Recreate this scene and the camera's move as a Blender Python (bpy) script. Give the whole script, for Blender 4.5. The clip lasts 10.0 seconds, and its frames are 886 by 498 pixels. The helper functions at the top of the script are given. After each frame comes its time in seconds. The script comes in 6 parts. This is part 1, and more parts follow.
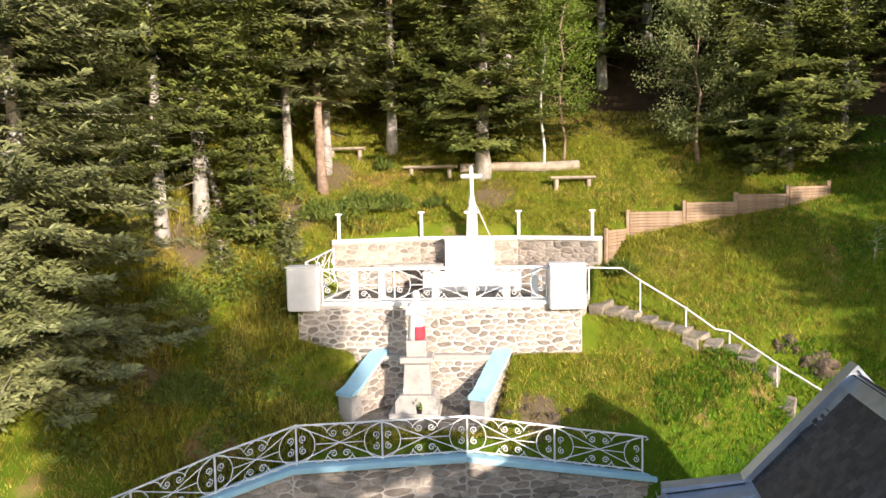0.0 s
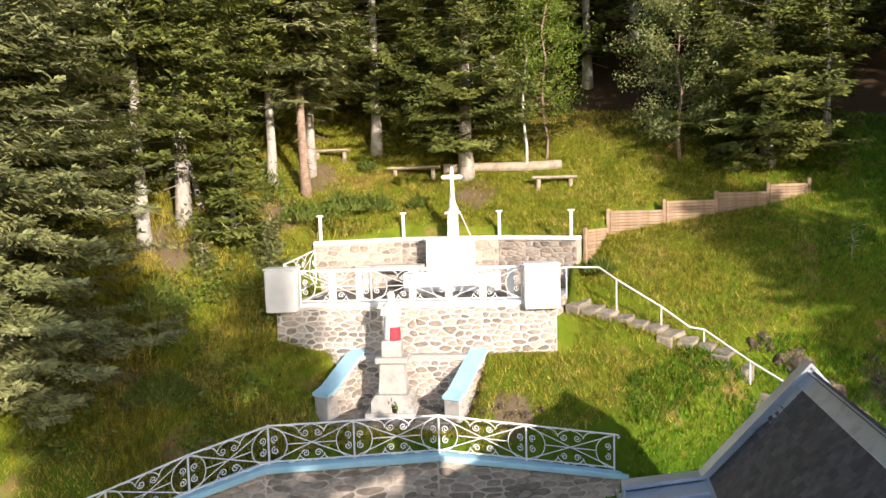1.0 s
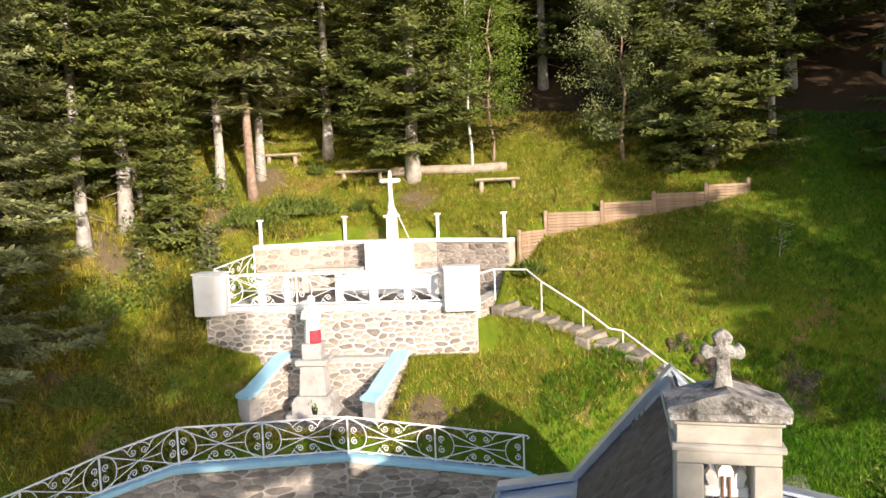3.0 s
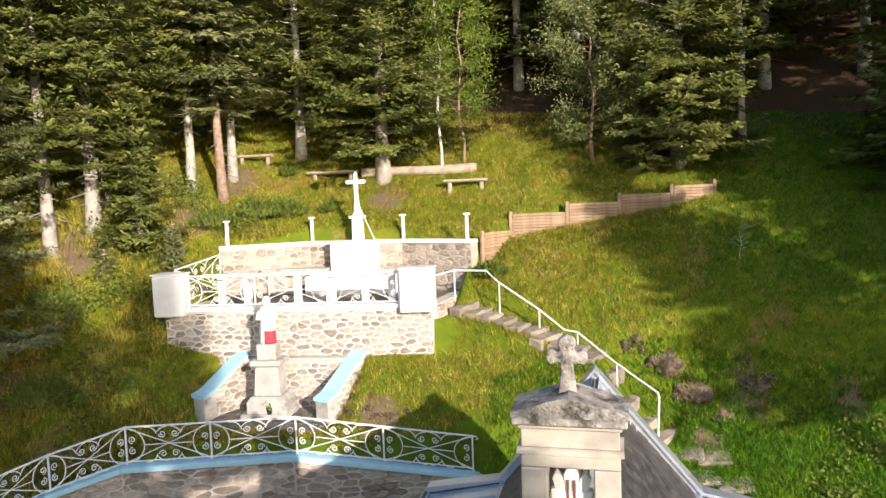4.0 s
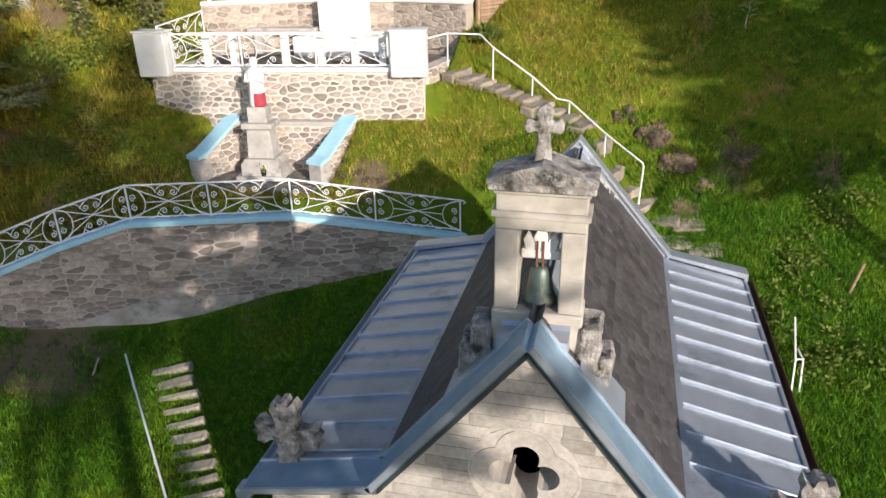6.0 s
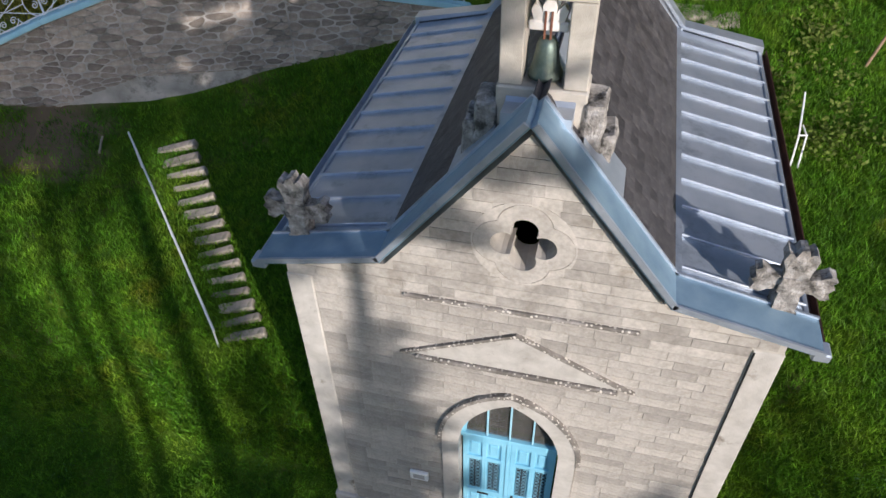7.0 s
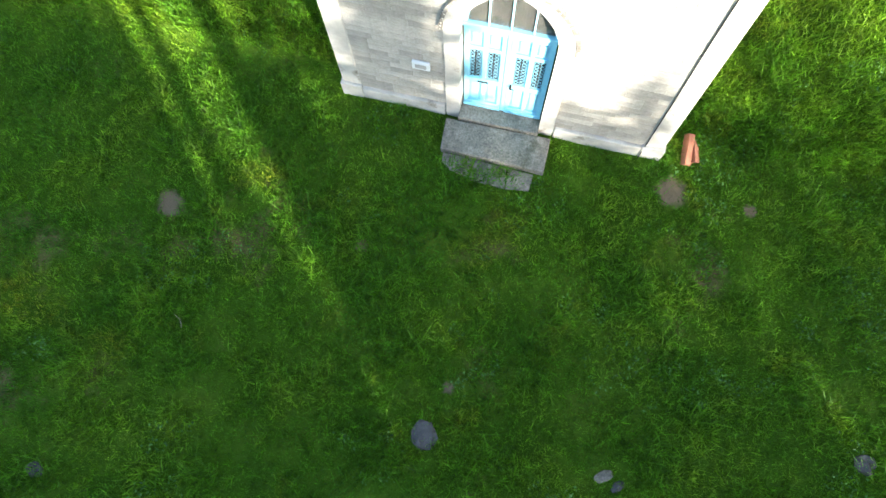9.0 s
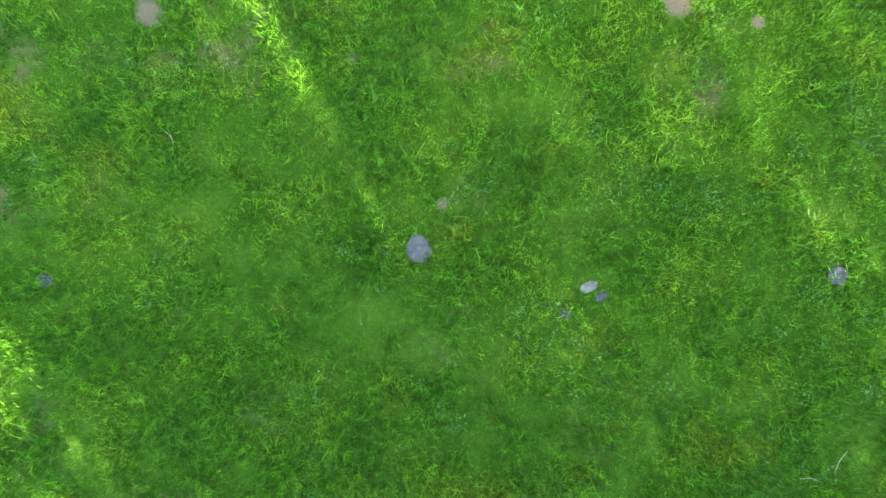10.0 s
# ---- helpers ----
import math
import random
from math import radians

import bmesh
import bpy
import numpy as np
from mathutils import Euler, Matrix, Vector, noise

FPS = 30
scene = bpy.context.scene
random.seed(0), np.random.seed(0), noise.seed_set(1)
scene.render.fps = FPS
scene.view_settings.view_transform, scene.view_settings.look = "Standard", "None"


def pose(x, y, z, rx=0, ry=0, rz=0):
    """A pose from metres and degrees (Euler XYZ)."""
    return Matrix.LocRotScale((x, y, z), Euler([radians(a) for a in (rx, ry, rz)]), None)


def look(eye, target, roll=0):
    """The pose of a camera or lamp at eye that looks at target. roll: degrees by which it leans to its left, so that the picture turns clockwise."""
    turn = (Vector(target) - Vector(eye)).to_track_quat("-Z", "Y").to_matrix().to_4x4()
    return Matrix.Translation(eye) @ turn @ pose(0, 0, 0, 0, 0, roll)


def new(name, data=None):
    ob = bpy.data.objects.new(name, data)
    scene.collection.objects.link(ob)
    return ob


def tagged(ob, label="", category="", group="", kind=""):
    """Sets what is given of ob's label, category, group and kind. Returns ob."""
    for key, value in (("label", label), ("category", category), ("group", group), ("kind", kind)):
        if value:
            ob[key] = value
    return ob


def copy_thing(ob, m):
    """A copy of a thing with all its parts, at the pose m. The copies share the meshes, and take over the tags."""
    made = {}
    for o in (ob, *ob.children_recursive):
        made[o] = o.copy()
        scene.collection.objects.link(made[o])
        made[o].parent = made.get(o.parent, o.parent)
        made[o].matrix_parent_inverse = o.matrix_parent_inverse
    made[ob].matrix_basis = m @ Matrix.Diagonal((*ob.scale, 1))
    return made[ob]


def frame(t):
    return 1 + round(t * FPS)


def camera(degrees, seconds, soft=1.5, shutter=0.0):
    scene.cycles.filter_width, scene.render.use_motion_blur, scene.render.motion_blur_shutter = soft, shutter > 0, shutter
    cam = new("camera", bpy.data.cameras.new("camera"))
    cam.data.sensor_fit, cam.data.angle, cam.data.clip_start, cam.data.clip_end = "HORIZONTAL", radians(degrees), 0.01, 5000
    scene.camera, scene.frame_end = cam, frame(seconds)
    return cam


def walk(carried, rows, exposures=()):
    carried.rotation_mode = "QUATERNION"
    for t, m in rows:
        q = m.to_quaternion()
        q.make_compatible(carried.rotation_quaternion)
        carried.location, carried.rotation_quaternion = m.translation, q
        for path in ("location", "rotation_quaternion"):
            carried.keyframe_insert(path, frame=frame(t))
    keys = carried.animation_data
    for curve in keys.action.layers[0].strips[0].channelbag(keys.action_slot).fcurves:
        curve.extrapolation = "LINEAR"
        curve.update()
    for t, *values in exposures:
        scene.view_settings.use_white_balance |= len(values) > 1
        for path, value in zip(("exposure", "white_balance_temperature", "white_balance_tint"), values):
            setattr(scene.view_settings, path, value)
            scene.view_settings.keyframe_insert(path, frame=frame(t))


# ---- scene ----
cam = camera(65.3, 10.0)
LAST = (0.64, -5.735, 12.42)
PATH = [
    (0, (-3.66, -6.105, 12.211), (85.753, 1.044, 11.504)),
    (0.5, (-3.318, -6.115, 12.225), (85.74, 1.378, 11.784)),
    (1, (-2.924, -6.099, 12.252), (85.67, 1.593, 12.047)),
    (1.5, (-2.462, -6.076, 12.29), (85.6, 1.815, 12.301)),
    (2, (-1.927, -6.034, 12.355), (85.44, 1.936, 12.605)),
    (3.5, (-0.08, -5.751, 12.372), (85.428, 2.213, 13.782)),
    (4, (0.494, -5.643, 12.38), (85.382, 2.16, 14.108)),
    (4.5, (0.686, -5.618, 12.385), (85.373, 2.058, 14.224)),
    (5, (0.701, -5.643, 12.385), (85.1, 1.65, 14.241)),
    (5.5, (0.68, -5.68, 12.395), (76.785, 1.022, 14.205)),
    (6, (0.645, -5.72, 12.41), (66.205, 0.959, 14.089)),
    (6.2, LAST, (62.034, 0.954, 14.062)),
    (7.3, LAST, (43.112, 1.346, 14.183)),
    (7.5, LAST, (39.915, 1.443, 14.138)),
    (8, LAST, (31.798, 1.61, 14.118)),
    (8.5, LAST, (23.404, 1.521, 14.067)),
    (9, LAST, (14.885, 1.461, 13.929)),
    (9.5, LAST, (7.171, 1.217, 13.931)),
    (10, LAST, (-0.194, 0.956, 13.885)),
]
walk(cam, [(t, pose(*eye, *turn)) for t, eye, turn in PATH], [(0, 1.0, 6680, 18), (5, 0.95, 6680, 18), (6, 0.6, 6350, 17), (7.5, 0.42, 5900, 18), (8.2, 0.75, 5930, 16), (8.6, 1.3, 6020, 11), (9, 2.4, 6250, 7), (9.5, 3.3, 6350, 4), (10, 3.95, 6450, 3)])

# ---- light ----
SUN_FROM = Vector((0.64, -0.705, 0.305)).normalized()
world = bpy.data.worlds.new("sky")
scene.world = world
world.use_nodes = True
wn = world.node_tree
sky = wn.nodes.new("ShaderNodeTexSky")
sky.sky_type = "NISHITA"
sky.sun_disc = False
sky.sun_elevation = math.asin(SUN_FROM.z)
sky.sun_rotation = math.atan2(SUN_FROM.x, SUN_FROM.y)
wn.nodes["Background"].inputs["Strength"].default_value = 0.15
wn.links.new(sky.outputs["Color"], wn.nodes["Background"].inputs["Color"])
sun = new("sun", bpy.data.lights.new("sun", "SUN"))
sun.data.energy = 4.0
sun.data.angle = radians(0.6)
sun.data.color = (1.0, 0.91, 0.77)
sun.matrix_world = look((0, 0, 0), -SUN_FROM)


# ---- small helpers for meshes and materials ----
def mat(name, colors, scale=3.0, rough=0.8, bump=0.2, bump_scale=40.0, metal=0.0, detail=6.0, distort=0.3, island=0.0,
        rnd=0.0, stain=None, stain_at=0.62, stain_scale=0.9, spec=0.4, bump_dist=0.02, transl=0.0, fine=None):
    """A surface with two scales of variation: colour noise and stains, fine relief, and a shift per piece."""
    m = bpy.data.materials.new(name)
    m.use_nodes = True
    t = m.node_tree
    L = t.links.new
    N = t.nodes.new
    b = t.nodes["Principled BSDF"]
    b.inputs["Roughness"].default_value = rough
    b.inputs["Metallic"].default_value = metal
    b.inputs["Specular IOR Level"].default_value = spec
    pos = N("ShaderNodeTexCoord")
    n1 = N("ShaderNodeTexNoise")
    n1.inputs["Scale"].default_value = scale
    n1.inputs["Detail"].default_value = detail
    n1.inputs["Roughness"].default_value = 0.62
    n1.inputs["Distortion"].default_value = distort
    L(pos.outputs["Object"], n1.inputs["Vector"])
    ramp = N("ShaderNodeValToRGB")
    els = ramp.color_ramp.elements
    while len(els) < len(colors):
        els.new(0.5)
    for i, c in enumerate(colors):
        els[i].position = 0.3 + 0.4 * i / max(1, len(colors) - 1)
        els[i].color = (*c, 1)
    L(n1.outputs["Fac"], ramp.inputs["Fac"])
    out = ramp.outputs["Color"]
    if stain:
        n3 = N("ShaderNodeTexNoise")
        n3.inputs["Scale"].default_value = stain_scale
        n3.inputs["Detail"].default_value = 8
        n3.inputs["Roughness"].default_value = 0.7
        L(pos.outputs["Object"], n3.inputs["Vector"])
        r3 = N("ShaderNodeValToRGB")
        r3.color_ramp.elements[0].position = stain_at - 0.06
        r3.color_ramp.elements[1].position = stain_at + 0.06
        L(n3.outputs["Fac"], r3.inputs["Fac"])
        mx = N("ShaderNodeMix")
        mx.data_type = "RGBA"
        L(r3.outputs["Color"], mx.inputs["Factor"])
        L(out, mx.inputs["A"])
        mx.inputs["B"].default_value = (*stain, 1)
        out = mx.outputs["Result"]
    if fine:
        nf = N("ShaderNodeTexNoise")
        nf.inputs["Scale"].default_value = fine[0]
        nf.inputs["Detail"].default_value = 3
        nf.inputs["Roughness"].default_value = 0.6
        L(pos.outputs["Object"], nf.inputs["Vector"])
        mf = N("ShaderNodeMapRange")
        mf.inputs["From Min"].default_value = 0.33
        mf.inputs["From Max"].default_value = 0.67
        mf.inputs["To Min"].default_value = fine[1]
        mf.inputs["To Max"].default_value = fine[2]
        L(nf.outputs["Fac"], mf.inputs["Value"])
        hf = N("ShaderNodeHueSaturation")
        L(mf.outputs["Result"], hf.inputs["Value"])
        L(out, hf.inputs["Color"])
        out = hf.outputs["Color"]
    if island or rnd:
        hs = N("ShaderNodeHueSaturation")
        src = N("ShaderNodeNewGeometry").outputs["Random Per Island"] if island else N("ShaderNodeObjectInfo").outputs["Random"]
        mr = N("ShaderNodeMapRange")
        k = island or rnd
        mr.inputs["To Min"].default_value = 1 - k
        mr.inputs["To Max"].default_value = 1 + k
        L(src, mr.inputs["Value"])
        L(mr.outputs["Result"], hs.inputs["Value"])
        L(out, hs.inputs["Color"])
        out = hs.outputs["Color"]
    L(out, b.inputs["Base Color"])
    if bump:
        n2 = N("ShaderNodeTexNoise")
        n2.inputs["Scale"].default_value = bump_scale
        n2.inputs["Detail"].default_value = 5
        L(pos.outputs["Object"], n2.inputs["Vector"])
        bp = N("ShaderNodeBump")
        bp.inputs["Strength"].default_value = bump
        bp.inputs["Distance"].default_value = bump_dist
        L(n2.outputs["Fac"], bp.inputs["Height"])
        L(bp.outputs["Normal"], b.inputs["Normal"])
    if transl:
        tr = N("ShaderNodeBsdfTranslucent")
        L(out, tr.inputs["Color"])
        ms = N("ShaderNodeMixShader")
        ms.inputs["Fac"].default_value = transl
        L(b.outputs["BSDF"], ms.inputs[1])
        L(tr.outputs["BSDF"], ms.inputs[2])
        L(ms.outputs["Shader"], t.nodes["Material Output"].inputs["Surface"])
    return m


def mesh_of(name, bm, material, smooth=False):
    me = bpy.data.meshes.new(name)
    bm.normal_update()
    bm.to_mesh(me)
    bm.free()
    if smooth:
        me.polygons.foreach_set("use_smooth", [True] * len(me.polygons))
    for m in material if isinstance(material, (list, tuple)) else [material]:
        me.materials.append(m)
    return me


def part(name, bm, material, parent=None, label="", smooth=False, m=None):
    ob = new(name, mesh_of(name, bm, material, smooth))
    if m is not None:
        ob.matrix_basis = m
    if parent is not None:
        ob.parent = parent
    return tagged(ob, label)


def thing(name, at, label, category, group="", kind="", turn=0.0):
    e = new(name)
    e.empty_display_size = 0.2
    e.matrix_basis = at if isinstance(at, Matrix) else pose(*at, 0, 0, turn)
    return tagged(e, label, category, group, kind)


def add_box(bm, lo, hi, m=None, bevel=0.0):
    lo, hi = Vector(lo), Vector(hi)
    r = bmesh.ops.create_cube(bm, size=1.0)
    vs = r["verts"]
    for v in vs:
        v.co = Vector([lo[i] + (v.co[i] + 0.5) * (hi[i] - lo[i]) for i in range(3)])
    if bevel:
        es = list({e for v in vs for e in v.link_edges})
        r = bmesh.ops.bevel(bm, geom=es, offset=bevel, segments=1, affect="EDGES", profile=0.5)
        vs = list({v for f in r["faces"] for v in f.verts} | {v for v in vs if v.is_valid})
    if m is not None:
        bmesh.ops.transform(bm, matrix=m, verts=vs)
    return vs


def box(lo, hi, m=None, bevel=0.0):
    bm = bmesh.new()
    add_box(bm, lo, hi, m, bevel)
    return bm


def add_prism(bm, outline, a, b, axis="y"):
    """A straight prism over an outline in the plane across axis, from a to b."""
    def at(p, q):
        return {"y": (p[0], q, p[1]), "z": (p[0], p[1], q), "x": (q, p[0], p[1])}[axis]
    va = [bm.verts.new(at(p, a)) for p in outline]
    vb = [bm.verts.new(at(p, b)) for p in outline]
    n = len(outline)
    fs = [bm.faces.new(va), bm.faces.new(vb[::-1])]
    for i in range(n):
        fs.append(bm.faces.new((va[i], vb[i], vb[(i + 1) % n], va[(i + 1) % n])))
    bmesh.ops.recalc_face_normals(bm, faces=fs)
    return va + vb


def prism(outline, a, b, axis="y"):
    bm = bmesh.new()
    add_prism(bm, outline, a, b, axis)
    return bm


def add_tube(bm, pts, r, n=6, r2=None, cap=True):
    """A round bar along points, tapering from r to r2."""
    pts = [Vector(p) for p in pts]
    rings = []
    side = None
    for i, p in enumerate(pts):
        d = (pts[min(i + 1, len(pts) - 1)] - pts[max(i - 1, 0)]).normalized()
        if side is None:
            side = d.orthogonal().normalized()
        side = (side - d * side.dot(d)).normalized()
        up = d.cross(side)
        rr = r if r2 is None else r + (r2 - r) * i / (len(pts) - 1)
        rings.append([bm.verts.new(p + (side * math.cos(a) + up * math.sin(a)) * rr) for a in (2 * math.pi * k / n for k in range(n))])
    for a, b in zip(rings, rings[1:]):
        for k in range(n):
            bm.faces.new((a[k], a[(k + 1) % n], b[(k + 1) % n], b[k]))
    if cap:
        bm.faces.new(rings[0][::-1])
        bm.faces.new(rings[-1])
    return bm


def tube(pts, r, n=6, r2=None):
    return add_tube(bmesh.new(), pts, r, n, r2)


def add_lathe(bm, profile, n=16):
    """Turned body: (radius, height) rows round the z axis."""
    rings = [[bm.verts.new((r * math.cos(a), r * math.sin(a), z)) for a in (2 * math.pi * k / n for k in range(n))] for r, z in profile]
    for a, b in zip(rings, rings[1:]):
        for k in range(n):
            bm.faces.new((a[k], a[(k + 1) % n], b[(k + 1) % n], b[k]))
    bm.faces.new(rings[0][::-1])
    bm.faces.new(rings[-1])
    return bm


def rough_up(bm, amount, scale=6.0, seed=0):
    for v in bm.verts:
        v.co += noise.noise_vector(v.co * scale + Vector((seed, seed * 1.7, 0))) * amount


def soft(v, k):
    if v > 20 * k:
        return v
    return k * math.log1p(math.exp(max(-40, min(40, v / k))))


def step(v):
    v = max(0.0, min(1.0, v))
    return v * v * (3 - 2 * v)


# ---- the hillside ----
# foot of the lower retaining wall, then the stairs that carry the break in the slope on
WALL_LINE = [(-16.0, 2.9), (-11.7, 4.4), (-10.25, 4.9), (-8.9, 5.4), (-5.9, 6.7), (-2.3, 8.0), (0.4, 9.2), (2.4, 9.9), (6.0, 10.4), (14.0, 11.0)]


FENCE_LINE = [(-3.4, 12.4), (-3.05, 12.8), (-2.46, 13.95), (-0.9, 14.4), (2.0, 15.15), (3.2, 15.6), (6.0, 16.3)]
BACK_LINE = [(-10.3, 11.45), (-8.2, 12.85), (-5.45, 13.02), (-3.3, 12.3)]


def line_y(x, rows):
    for (xa, ya), (xb, yb) in zip(rows, rows[1:]):
        if x <= xb:
            return ya + (yb - ya) * (x - xa) / (xb - xa)
    return rows[-1][1]


def ground_z(x, y):
    low = soft(0.43 + 0.70 * y - 0.063 * max(-22, min(22, x)), 0.35)
    low *= step((y + 0.1) / 2.0)
    d = y - line_y(x, WALL_LINE)
    wide = 0.3 + 1.6 * step((x + 1.5) / 3.5)
    if x < -2.3:
        up = 1.2 * step((d - 0.1) / 0.2)
    else:
        up = 1.2 * step((d + 0.1) / wide)
    bank = min(0.36 * soft(-x - 8.5, 0.6), 2.6) * (0.75 + 0.25 * step(d / 0.8)) * (1 - 0.55 * step((y - 10.5) / 5))
    z = low + up + bank * step((y + 1) / 4)
    # the boards of the stepped fence hold the meadow back
    f = line_y(x, FENCE_LINE) + 0.2 - y
    if x > -3.4 and f > 0:
        z -= (0.62 - 0.05 * (x + 3)) * math.exp(-f / 1.1) * step((x + 3.4) / 0.4) * step((4.5 - x) / 1.5)
    if up > 0.6 and -9.0 < x < -5.3:
        k = step((x + 9.0) / 0.2) * step((-5.3 - x) / 0.2) * step((9.25 + 0.145 * (x + 7) - y) / 0.12)
        z += (7.44 - z) * k
    if up > 0.6:
        k = step((x + 10.3) / 0.15) * step((-3.45 - x) / 0.15) * step((y - 9.3 - 0.148 * (x + 7)) / 0.2) * step((line_y(x, BACK_LINE) + 0.28 - y) / 0.12)
        z += (9.4 - z) * k
    return z + 0.05 * noise.noise(Vector((x, y, 0)) * 0.7) + 0.02 * noise.noise(Vector((x, y, 3)) * 2.3)


def ground_cut(x, y):
    """The hillside with the stairs cut level into it."""
    z = ground_z(x, y)
    u = ((x + 3.2) * 4.55 - (y - 11.1) * 1.6) / (4.55 ** 2 + 1.6 ** 2)
    if -0.05 < u < 1.1:
        px, py = -3.2 + 4.55 * u, 11.1 - 1.6 * u
        v = abs((x - px) * 1.6 + (y - py) * 4.55) / 4.823
        k = 1 - step((v - 0.42) / 0.4)
        if k > 0:
            z += (ground_z(px, py) - z) * k * step((u + 0.05) / 0.08) * step((1.1 - u) / 0.08)
    return z


# the lawn and the chapel are drawn in units of NEAR metres round PIVOT, scaled about SEAT, the last camera place, to
# fit its view; the turf eases up to the wall
PIVOT, SEAT, NEAR = Vector((0.66, -5.9, 12.56)), Vector((0.64, -5.735, 12.42)), 0.776


def lowland(x, y):
    """1 on the lawn, 0 from the lower wall on."""
    w = max(2.5, line_y(max(-16, min(14, x)), WALL_LINE))
    return 1 - step((y - 1.5) / (w - 1.5))


def nearness(x, y):
    return 1 - (1 - NEAR) * lowland(x, y)


def settle(x, y, z):
    p = Vector((x, y, z))
    return p.lerp(SEAT + (p - PIVOT) * NEAR, lowland(x, y))


def settling(x, y):
    k = lowland(x, y)
    return Matrix.Translation((SEAT - PIVOT * NEAR) * k) @ Matrix.Scale(nearness(x, y), 4)


# ---- materials ----
M_GROUND = mat("meadow_soil", [(0.042, 0.1, 0.006), (0.064, 0.135, 0.008), (0.1, 0.16, 0.016)], scale=1.3, rough=0.95, bump=0.9, bump_scale=60, bump_dist=0.05, stain=(0.2, 0.14, 0.075), stain_at=0.64, stain_scale=0.5, spec=0.1)
# turf colour multiplied lighter and yellower with height up the hill
gt = M_GROUND.node_tree
gp = gt.nodes["Principled BSDF"]
was = gp.inputs["Base Color"].links[0].from_socket
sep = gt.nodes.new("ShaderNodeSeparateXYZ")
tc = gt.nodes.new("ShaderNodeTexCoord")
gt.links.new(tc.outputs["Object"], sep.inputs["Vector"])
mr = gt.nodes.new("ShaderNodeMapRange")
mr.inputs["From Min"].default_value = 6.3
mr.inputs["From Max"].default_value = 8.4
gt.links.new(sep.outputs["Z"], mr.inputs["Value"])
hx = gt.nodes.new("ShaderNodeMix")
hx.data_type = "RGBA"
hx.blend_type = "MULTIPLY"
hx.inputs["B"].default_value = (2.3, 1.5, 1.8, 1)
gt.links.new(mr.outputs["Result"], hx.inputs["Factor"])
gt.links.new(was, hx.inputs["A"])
# brown needle litter under the wood
my = gt.nodes.new("ShaderNodeMapRange")
nz = gt.nodes.new("ShaderNodeTexNoise")
nz.inputs["Scale"].default_value = 0.7
gt.links.new(tc.outputs["Object"], nz.inputs["Vector"])
am = gt.nodes.new("ShaderNodeMath")
am.operation = "MULTIPLY_ADD"
am.inputs[1].default_value = 4.0
gt.links.new(nz.outputs["Fac"], am.inputs[0])
gt.links.new(sep.outputs["Y"], am.inputs[2])
my.inputs["From Min"].default_value = 19.0
my.inputs["From Max"].default_value = 20.5
gt.links.new(am.outputs["Value"], my.inputs["Value"])
lit = gt.nodes.new("ShaderNodeMix")
lit.data_type = "RGBA"
lit.inputs["B"].default_value = (0.075, 0.05, 0.028, 1)
gt.links.new(my.outputs["Result"], lit.inputs["Factor"])
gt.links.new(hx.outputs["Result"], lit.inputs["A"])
# bare earth where feet and water wear the turf away
out = lit.outputs["Result"]
BARE = ((-10.6, 4.1, 1.5), (-13.2, 3.4, 0.9), (3.5, -0.62, 0.34), (-13.7, 10.1, 1.2), (-12.0, 12.2, 1.0), (-5.8, -3.1, 0.3), (4.98, -0.68, 0.14), (-1.98, -3.04, 0.14), (-6.4, 14.7, 0.7), (-11.3, 14.4, 0.8), (3.2, 10.4, 0.5), (5.3, 10.6, 0.4), (2.2, 9.4, 0.45), (-4.6, 8.2, 0.5), (-12.6, 6.6, 0.7), (0.25, -5.2, 0.12))
for bx, by, br in BARE:
    ds = gt.nodes.new("ShaderNodeVectorMath")
    ds.operation = "SUBTRACT"
    ds.inputs[1].default_value = (*settle(bx, by, ground_cut(bx, by)).xy, 0)
    br *= nearness(bx, by)
    gt.links.new(tc.outputs["Object"], ds.inputs[0])
    fl = gt.nodes.new("ShaderNodeVectorMath")
    fl.operation = "MULTIPLY"
    fl.inputs[1].default_value = (1 / br, 1 / br, 0)
    gt.links.new(ds.outputs["Vector"], fl.inputs[0])
    le = gt.nodes.new("ShaderNodeVectorMath")
    le.operation = "LENGTH"
    gt.links.new(fl.outputs["Vector"], le.inputs[0])
    n5 = gt.nodes.new("ShaderNodeTexNoise")
    n5.inputs["Scale"].default_value = 1.6 / br
    n5.inputs["Detail"].default_value = 5
    gt.links.new(tc.outputs["Object"], n5.inputs["Vector"])
    ad = gt.nodes.new("ShaderNodeMath")
    ad.operation = "MULTIPLY_ADD"
    ad.inputs[1].default_value = 1.3
    gt.links.new(n5.outputs["Fac"], ad.inputs[0])
    gt.links.new(le.outputs["Value"], ad.inputs[2])
    mb = gt.nodes.new("ShaderNodeMapRange")
    mb.inputs["From Min"].default_value = 1.7
    mb.inputs["From Max"].default_value = 1.3
    gt.links.new(ad.outputs["Value"], mb.inputs["Value"])
    xb = gt.nodes.new("ShaderNodeMix")
    xb.data_type = "RGBA"
    xb.inputs["B"].default_value = (0.2, 0.15, 0.095, 1)
    gt.links.new(mb.outputs["Result"], xb.inputs["Factor"])
    gt.links.new(out, xb.inputs["A"])
    out = xb.outputs["Result"]
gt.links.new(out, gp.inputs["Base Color"])
